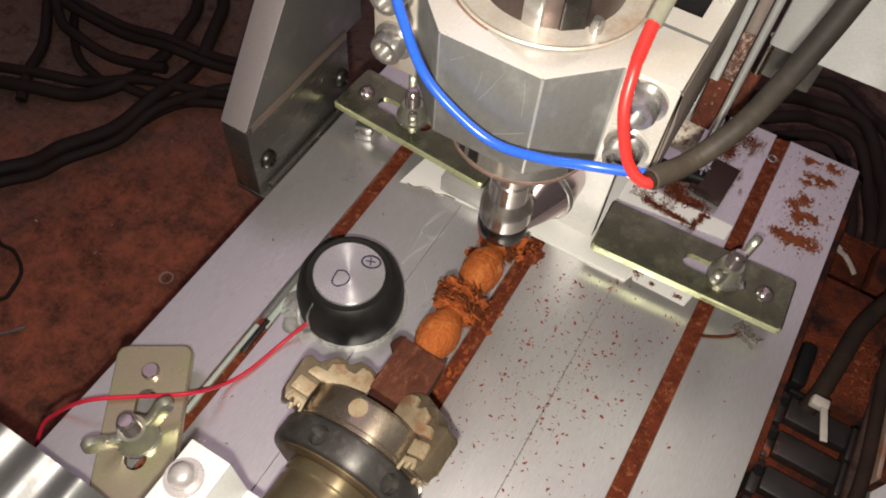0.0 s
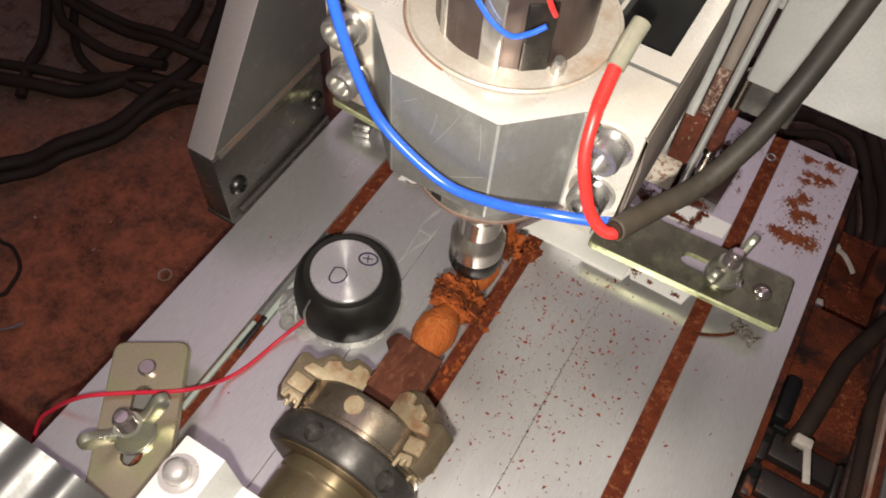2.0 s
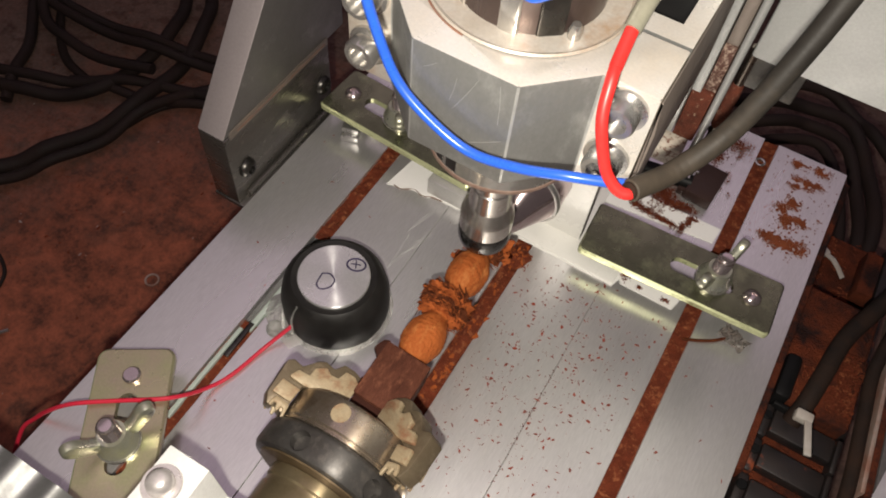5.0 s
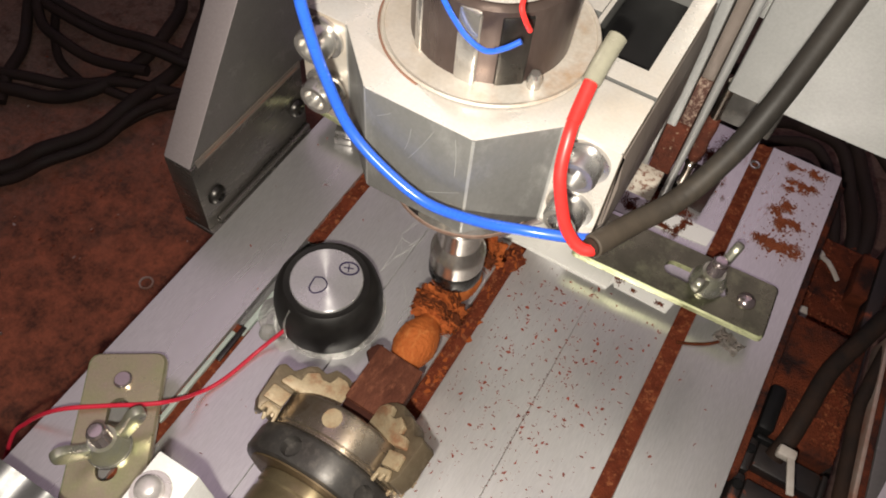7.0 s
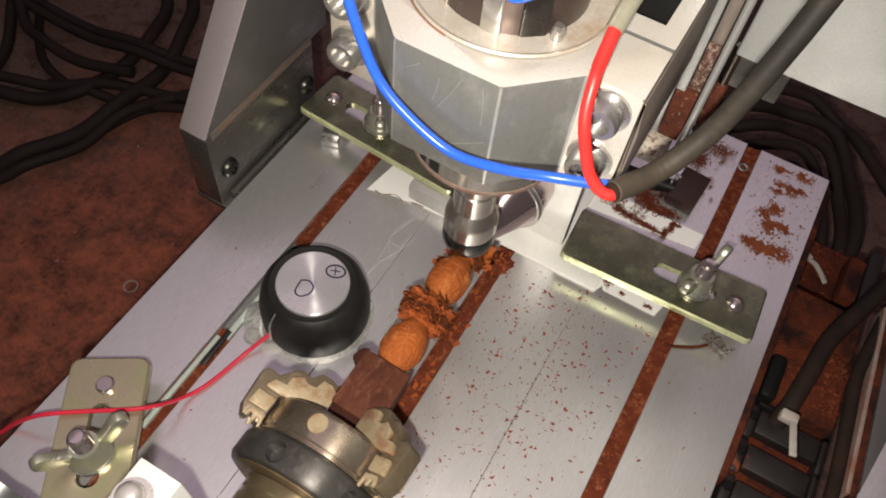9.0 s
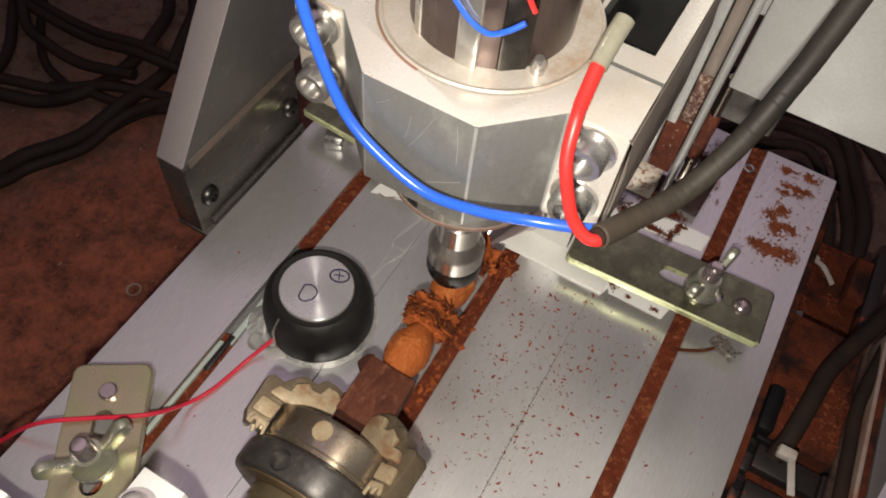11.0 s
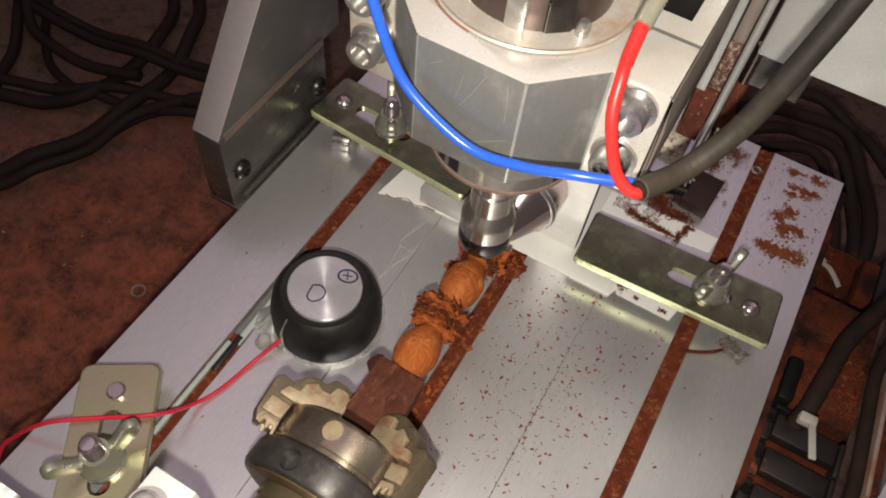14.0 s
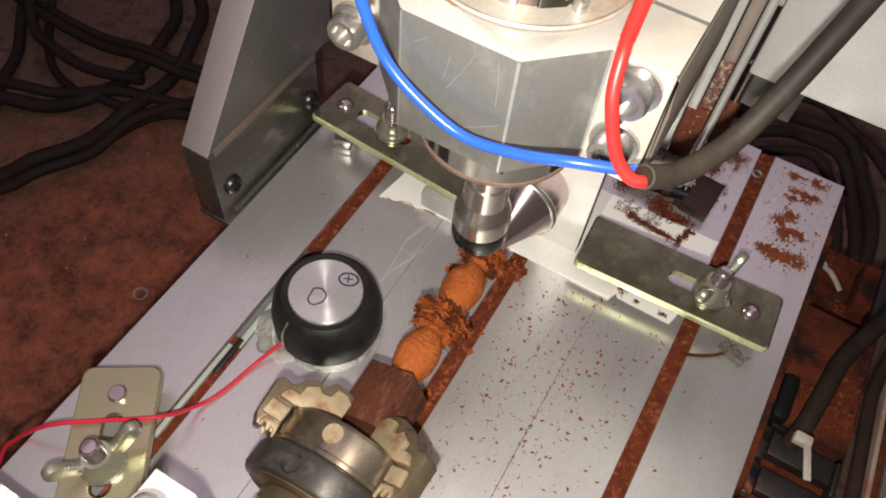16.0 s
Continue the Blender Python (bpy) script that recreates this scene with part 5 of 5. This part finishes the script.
flakes("stand_sawdust", spots, "red sawdust strewn on the machine stand", M_DUST, 12, (0.0004, 0.0016))


spots = []
while len(spots) < 1600:
    x, y = rnd.uniform(0.0795, 0.1005), rnd.uniform(0.0046, 0.036)
    if noise.noise(Vector((x * 130, y * 130, 15))) > 0.0:
        spots.append((x, y, -0.0138))
carriage_dust = flakes("carriage_dust", spots, "", M_DUST, 14, (0.0002, 0.0009))
carriage_dust.parent = gantry


for count, mat, seed, label in ((420, M_DUST, 31, "red sawdust grit strewn on the floor"), (70, M_EDGE, 32, "small pale crumbs strewn on the floor")):
    spots = [(rnd.uniform(-0.42, -0.15), rnd.uniform(-0.16, 0.12), FLOOR + 0.0001) for _ in range(count)]
    flakes("floor_grit", spots, label, mat, seed, (0.0003, 0.0016))


def heap(name, cx, cy, rx, ry, h, count, seed, label):
    """A low loose pile with chips on it."""
    rnd = random.Random(seed)
    bm = bmesh.new()
    n, m = 28, 8
    rings = [[bm.verts.new((cx, cy, h))]]
    for j in range(1, m + 1):
        f = j / m
        row = []
        for i in range(n):
            a = 2 * math.pi * i / n
            e = 1 + 0.35 * noise.noise(Vector((math.cos(a) * 2, math.sin(a) * 2, seed)))
            x, y = cx + rx * f * e * math.cos(a), cy + ry * f * e * math.sin(a)
            row.append(bm.verts.new((x, y, max(0.0001, h * (1 - f ** 1.5) + 0.25 * h * noise.noise(Vector((x * 900, y * 900, seed))) * (1 - f * f)))))
        rings.append(row)
    for a, b in zip(rings, rings[1:]):
        for i in range(n):
            q = list(dict.fromkeys([a[i % len(a)], a[(i + 1) % n % len(a)], b[(i + 1) % n], b[i]]))
            bm.faces.new(q)
    ob = tagged(part(name, bm, M_DUST, angle=180), label, "sawdust", kind="stuff")
    pts = []
    for _ in range(count):
        a, f = rnd.uniform(0, 2 * math.pi), rnd.random() ** 0.6 * 1.15
        pts.append((cx + rx * f * math.cos(a), cy + ry * f * math.sin(a), max(0.0001, h * (1 - min(f, 1) ** 1.5))))
    flakes("loose_chips", pts, "loose orange wood chips on the sawdust", M_FIBRE, seed + 40, (0.0004, 0.0017))
    return ob


heap("sawdust_heap", -0.0331, -0.044, 0.0031, 0.026, 0.0016, 60, 1, "red sawdust heaped along the slot")
heap("sawdust_heap", -0.0325, -0.0075, 0.0045, 0.0055, 0.0028, 60, 2, "orange-red sawdust heaped below the live centre")
heap("sawdust_heap", -0.0500, -0.0190, 0.0040, 0.0030, 0.0012, 30, 3, "orange-red sawdust heaped before the paper")
heap("sawdust_heap", -0.0331, -0.086, 0.0030, 0.014, 0.0014, 20, 4, "red sawdust heaped below the blank")

scratches = holder("scratch_marks", pose(0, 0, 0.0001), "fine bright scratches on the bed plate", "scratches")
rnd = random.Random(77)
lines = [((-0.070, -0.006), (-0.074, -0.020)), ((-0.073, -0.022), (-0.067, -0.032)), ((-0.073, -0.021), (-0.0718, -0.038)), ((-0.0668, -0.003), (-0.0672, -0.023)), ((-0.0672, -0.023), (-0.0668, -0.043)),
         ((-0.067, -0.022), (-0.073, -0.022)), ((-0.066, -0.019), (-0.071, -0.032)), ((-0.062, -0.038), (-0.057, -0.044)), ((-0.072, -0.009), (-0.074, -0.017)), ((-0.071, -0.032), (-0.072, -0.039))]
bold = len(lines)
for _ in range(9):
    x, y, a = rnd.gauss(-0.0702, 0.0026), rnd.gauss(-0.024, 0.006), radians(rnd.choice((92, 86, 128, 70)) + rnd.uniform(-6, 6))
    h = rnd.uniform(0.002, 0.006)
    lines.append(((x - h * math.cos(a), y - h * math.sin(a)), (x + h * math.cos(a), y + h * math.sin(a))))
for k, (a, b) in enumerate(lines):
    part("scratch", tube([(*a, 0), ((a[0] + b[0]) / 2 + 0.0003, (a[1] + b[1]) / 2, 0), (*b, 0)], rnd.uniform(0.00006, 0.00009) if k < bold else rnd.uniform(0.00003, 0.00005), 4, 4), M_SCRATCH, scratches)

# ---- glue, shims and small things ----
glue = bmesh.new()
gl = [[], []]
for i in range(72):
    a = 2 * math.pi * i / 72
    w = 0.0009 + 0.0024 * max(0, noise.noise(Vector((math.cos(a) * 2.2, math.sin(a) * 2.2, 5)))) + (0.0035 if 3.5 < a < 4.6 else 0)
    gl[0].append(glue.verts.new((0.0190 * math.cos(a), 0.0190 * math.sin(a), 0.0022 + 0.001 * noise.noise(Vector((a * 3, 1, 0))))))
    gl[1].append(glue.verts.new(((0.0192 + w) * math.cos(a), (0.0192 + w) * math.sin(a), 0.0002)))
for i in range(72):
    j = (i + 1) % 72
    glue.faces.new((gl[0][i], gl[0][j], gl[1][j], gl[1][i]))
part("glue_bead", glue, M_GLUE, sensor_base, "clear hot-melt glue squeezed round the base", 180)
part("glue_string", tube([(-0.004, -0.0155, 0.0185), (-0.0052, -0.0182, 0.012), (-0.0040, -0.0198, 0.006), (-0.0065, -0.0200, 0.003), (-0.0110, -0.0192, 0.001)], 0.0004, 8, 8), M_GLUE, sensor_base)
part("glue_string", tube([(-0.012, -0.0150, 0.006), (-0.0098, -0.0180, 0.004), (-0.0065, -0.0205, 0.0015)], 0.0008, 8, 8), M_GLUE, sensor_base)
part("glue_blob", lathe([(0, 0.003), (0.0018, 0.0026), (0.003, 0.0012), (0.0034, 0.0002), (0, 0.0002)], 20, "Z", (-0.0125, -0.0195, 0)), M_GLUE, sensor_base)
part("slot_key", box(-0.1005, -0.0985, -0.098, -0.083, -0.0014, -0.0003, 0.0003), M_DARK_STEEL, strip)
packing = part("packing_block", box(-0.0120, 0.0010, 0.0085, 0.0250, 0.0019, 0.0081, 0.0005), M_ALU_DULL)
tagged(packing, "small grey packing block under the clamp's end", "packing block")
spacer = part("spacer_block", box(-0.0775, -0.0580, -0.0010, 0.014, 0.0006, 0.0092, 0.0008), M_ALU)
tagged(spacer, "small aluminium spacer block under the clamp plate", "spacer")
ring = part("steel_ring", lathe([(0.0022, 0.0001), (0.0023, 0.0008), (0.0018, 0.0010), (0.0013, 0.0008), (0.0013, 0.0001), (0.0022, 0.0001)], 24, "Z", (0.0324, 0.0909, -0.0004)), M_STEEL)
tagged(ring, "small steel nut lying in the bed slot", "nut")
connector = holder("connector_block", pose(0.0163, 0.0630, 0, 0, 0, -4), "small dark brown plastic connector block lying on the bed", "connector")
part("housing", merge(box(-0.0055, 0.0058, -0.0092, 0.0092, 0.0002, 0.0058, 0.0005), box(-0.0085, -0.0055, -0.0085, -0.0020, 0.0002, 0.0040, 0.0004)), M_BROWNP, connector)
plug = part("barrel", tube([(-0.0270, -0.0085, 0.0042), (-0.0170, -0.0062, 0.0042), (-0.0085, -0.0042, 0.0042), (-0.0050, -0.0034, 0.0042)], 0.0032, 24, 6), M_BLACKP, connector, "black round plug barrel")
part("collar", tube([(-0.0150, -0.0057, 0.0042), (-0.0118, -0.0050, 0.0042)], 0.0036, 24, 2), M_BROWNP, plug)
for x, y in ((-0.0112, -0.0018), (-0.0064, -0.0002), (-0.0068, -0.0036)):
    part("clip", moved(box(-0.0004, 0.0004, -0.0013, 0.0013, 0.0060, 0.0078, 0.0002), pose(x, y, 0, 0, 0, 10)), M_MOTOR, connector, "bright spring clip")
part("contact", box(-0.0072, -0.0052, -0.0052, -0.0040, 0.0042, 0.0050, 0.0002), M_STEEL, connector, "bright tinned contact")
part("contact", box(-0.0066, -0.0044, 0.0008, 0.0020, 0.0060, 0.0068, 0.0002), M_STEEL, connector, "bright tinned contact")
crumple = bmesh.new()
grid = [[crumple.verts.new((0.0105 * (i / 15 - 0.5) + 0.0012 * noise.noise(Vector((i * 0.4, j * 0.4, 1))), 0.0062 * (j / 9 - 0.5) + 0.0012 * noise.noise(Vector((i * 0.4, j * 0.4, 5))),
         0.0003 + 0.0026 * abs(noise.noise(Vector((i * 0.45, j * 0.5, 8)))) + 0.0010 * abs(noise.noise(Vector((i * 1.3, j * 1.3, 3)))))) for i in range(16)] for j in range(10)]
for a, b in zip(grid, grid[1:]):
    for i in range(15):
        crumple.faces.new((a[i], a[i + 1], b[i + 1], b[i]))
bmesh.ops.solidify(crumple, geom=crumple.faces[:], thickness=0.0002)
scrap = part("plastic_scrap", moved(crumple, pose(0.0500, 0.0040, 0, 0, 0, -20)), M_FILM)
tagged(scrap, "torn whitish plastic scrap by the clamp's end", "scrap")
curl = part("wood_curl", tube([(0.0480, 0.003, 0.0006), (0.0440, -0.0010, 0.0008), (0.0390, -0.0040, 0.0006), (0.0340, -0.0062, 0.0004)], 0.0006, 8, 8), M_CHAR)
tagged(curl, "long red wood curl lying across the slot", "wood shaving")
ledge = part("side_ledge", box(0.0672, 0.0700, -0.039, 0.104, -0.012, -0.0035, 0.0006), M_DUSTY)
tagged(ledge, "narrow sawdust-covered ledge along the bed's edge", "ledge")
tray = holder("machine_stand", pose(0, 0, 0), "black painted machine stand strewn with red sawdust", "machine stand")
part("shelf", box(0.0705, 0.110, -0.30, 0.118, -0.058, -0.050, 0.001), M_DUSTY, tray)
part("web", box(0.0705, 0.078, -0.30, 0.118, FLOOR + 0.002, -0.0582, 0.001), M_BLACK, tray)
part("rail", box(0.104, 0.110, -0.30, 0.118, -0.0498, -0.040, 0.001), M_BLACK, tray)
part("bracket", box(0.096, 0.1035, 0.085, 0.110, -0.0498, -0.040, 0.001), M_DUSTY, tray)

for m in (pose(0.0815, 0.0690, -0.0490, 0, 0, -78), pose(0.0795, 0.1040, -0.0490, 0, 0, -38)):
    tie = holder("cable_tie", m, "white nylon cable tie on the dusty frame", "cable tie", "cable ties")
    part("head", box(-0.0024, 0.0024, -0.0020, 0.0020, 0, 0.0032, 0.0006), M_NYLON, tie)
    strap = prism([(0.0015, 0.0016), (0.0060, 0.0030), (0.0105, 0.0022), (0.0150, 0.0004), (0.0150, 0.0012), (0.0105, 0.0030), (0.0060, 0.0039), (0.0015, 0.0026)], -0.0012, 0.0012, "Y", 0.0002)
    part("tail", strap, M_NYLON, tie)

# ---- cables on the floor ----
def floor_cable(points, r, label, z=None):
    r *= 0.74 if r > 0.002 else 1
    z = FLOOR + r if z is None else z
    ob = part("floor_cable", tube([(x, y, z + 0.004 * (k % 2) * (r > 0.003)) for k, (x, y) in enumerate(points)], r, 14, 10), M_FLOORCABLE)
    return tagged(ob, label, "cable", "cables on the floor")


L1 = "dark dusty cable looped loosely on the floor"
floor_cable([(-0.40, -0.13), (-0.3602, -0.055), (-0.3448, -0.028), (-0.3352, -0.0112), (-0.3235, 0.0183), (-0.3174, 0.051), (-0.3173, 0.0879), (-0.3265, 0.1211), (-0.3483, 0.156), (-0.40, 0.19)], 0.0062, L1)
floor_cable([(-0.46, -0.01), (-0.3899, 0.0138), (-0.3644, 0.0263), (-0.3444, 0.0447), (-0.3417, 0.0775), (-0.3434, 0.1094), (-0.3627, 0.1459), (-0.42, 0.19)], 0.0058, L1)
floor_cable([(-0.39, 0.005), (-0.4012, 0.0242), (-0.4176, 0.0513), (-0.447, 0.0865), (-0.48, 0.13)], 0.0050, L1)
floor_cable([(-0.47, 0.12), (-0.4408, 0.0908), (-0.4139, 0.0673), (-0.3876, 0.0589), (-0.3587, 0.0595), (-0.32, 0.068)], 0.0048, L1, FLOOR + 0.014)
floor_cable([(-0.45, 0.085), (-0.4075, 0.0786), (-0.3696, 0.0812), (-0.3345, 0.0856), (-0.3019, 0.092), (-0.26, 0.10)], 0.0045, L1, FLOOR + 0.012)
floor_cable([(-0.37, 0.041), (-0.3508, 0.0464), (-0.3162, 0.0548), (-0.2823, 0.0688), (-0.25, 0.085)], 0.0042, L1)
floor_cable([(-0.36, -0.055), (-0.3422, -0.0304), (-0.3282, -0.0092), (-0.3175, 0.0168), (-0.3095, 0.0475), (-0.2971, 0.0647), (-0.26, 0.09)], 0.0032, L1)
floor_cable([(-0.45, 0.115), (-0.4331, 0.0962), (-0.4094, 0.0704), (-0.3867, 0.053), (-0.3602, 0.0461)], 0.0040, L1)
for shift, pts in (((0.010, -0.006), [(-0.40, -0.13), (-0.3602, -0.055), (-0.3448, -0.028), (-0.3352, -0.0112), (-0.3235, 0.0183), (-0.3174, 0.051), (-0.300, 0.085), (-0.27, 0.11)]),
                   ((0.0, 0.012), [(-0.46, -0.01), (-0.3899, 0.0138), (-0.3644, 0.0263), (-0.3344, 0.0447), (-0.3017, 0.0595), (-0.26, 0.07)]),
                   ((-0.012, 0.010), [(-0.45, 0.085), (-0.4075, 0.0786), (-0.3696, 0.0812), (-0.3345, 0.0856), (-0.3019, 0.092), (-0.26, 0.10)])):
    floor_cable([(x + shift[0], y + shift[1]) for x, y in pts], 0.0046, L1, FLOOR + 0.006)
floor_cable([(-0.335, -0.070), (-0.3193, -0.0787), (-0.3083, -0.0786), (-0.2949, -0.0857), (-0.2899, -0.0977), (-0.2909, -0.1047), (-0.31, -0.12)], 0.0011, "thin black wire looped on the floor")
L2 = "coiled black cable behind the machine bed"
for pts, r in (([(-0.02, 0.205), (0.0104, 0.2124), (0.0284, 0.2191), (0.0544, 0.2206), (0.0759, 0.212), (0.0875, 0.2002), (0.12, 0.17)], 0.0045),
               ([(0.0, 0.18), (0.029, 0.1959), (0.0486, 0.2065), (0.0721, 0.2021), (0.0889, 0.1779), (0.0991, 0.1416), (0.10, 0.10)], 0.0050),
               ([(0.01, 0.165), (0.0362, 0.1832), (0.0522, 0.1938), (0.0732, 0.186), (0.0875, 0.1593), (0.0943, 0.1265), (0.094, 0.09)], 0.0045),
               ([(0.02, 0.155), (0.0419, 0.1749), (0.0615, 0.1831), (0.0757, 0.1647), (0.0855, 0.1328), (0.089, 0.1038), (0.087, 0.08)], 0.0040),
               ([(0.03, 0.150), (0.050, 0.165), (0.064, 0.168), (0.076, 0.150), (0.082, 0.125), (0.084, 0.10), (0.082, 0.075)], 0.0034)):
    floor_cable(pts, r, L2, -0.060)
wire = part("bare_wire", tube([(-0.285, -0.125, FLOOR + 0.001), (-0.2745, -0.1198, FLOOR + 0.0015), (-0.2648, -0.110, FLOOR + 0.003)], 0.0009, 8, 6), M_MOTOR)
tagged(wire, "short bright bare wire end on the floor", "wire")
nut = part("steel_washer", lathe([(0.0042, 0.0002), (0.0041, 0.0010), (0.0032, 0.0010), (0.0031, 0.0002), (0.0042, 0.0002)], 24, "Z", (-0.2243, -0.0456, FLOOR)), M_EDGE)
tagged(nut, "small dull washer lying on the floor", "washer")

# ---- motion ----
SHIFT = [
    (0, 0.0000, -0.0009),
    (0.5, -0.0049, 0.0016),
    (1, -0.0083, 0.0031),
    (1.5, -0.0114, 0.0030),
    (2, -0.0166, 0.0002),
    (2.25, -0.0183, -0.0017),
    (2.5, -0.0165, -0.0003),
    (3, -0.0114, 0.0028),
    (3.5, -0.0086, 0.0035),
    (4, -0.0046, 0.0013),
    (4.6, -0.0003, -0.0012),
    (5.1, -0.0049, 0.0014),
    (5.6, -0.0088, 0.0032),
    (6.1, -0.0132, 0.0027),
    (6.5, -0.0164, 0.0008),
    (6.78, -0.0182, -0.0015),
    (7, -0.0171, -0.0006),
    (7.5, -0.0126, 0.0025),
    (8, -0.0094, 0.0034),
    (8.5, -0.0058, 0.0022),
    (9, -0.0011, -0.0005),
    (9.3, 0.0000, -0.0010),
    (9.8, -0.0047, 0.0014),
    (10.3, -0.0083, 0.0031),
    (10.8, -0.0118, 0.0029),
    (11.5, -0.0178, -0.0019),
    (12, -0.0147, 0.0013),
    (12.5, -0.0098, 0.0032),
    (13, -0.0070, 0.0029),
    (13.5, -0.0033, 0.0014),
    (14, 0.0002, 0.0000),
    (14.5, 0.0004, 0.0050),
    (15, 0.0002, 0.0101),
    (15.5, -0.0020, 0.0118),
    (16, -0.0063, 0.0117),
]


TURN = [(0, 0), (15.25, 0), (15.3, 4), (15.4, 24), (15.5, 47), (15.6, 70), (15.7, 90), (15.8, 105), (15.9, 114), (16, 120)]


def motions():
    walk(gantry, [(t, pose(0, dy, 0)) for t, dy, dz in SHIFT])
    walk(spindle, [(t, pose(SP[0], SP[1] + dy, SP[2] + dz)) for t, dy, dz in SHIFT])
    bends = [(t, list(cable_poses(dy, dz))) for t, dy, dz in SHIFT]
    for k, link in enumerate(cable_links):
        walk(link, [(t, poses[k]) for t, poses in bends])
    for thing in (chuck, work):
        walk(thing, [(t, pose(AX, CY, AZ, 0, -a, 0)) for t, a in TURN])


motions()
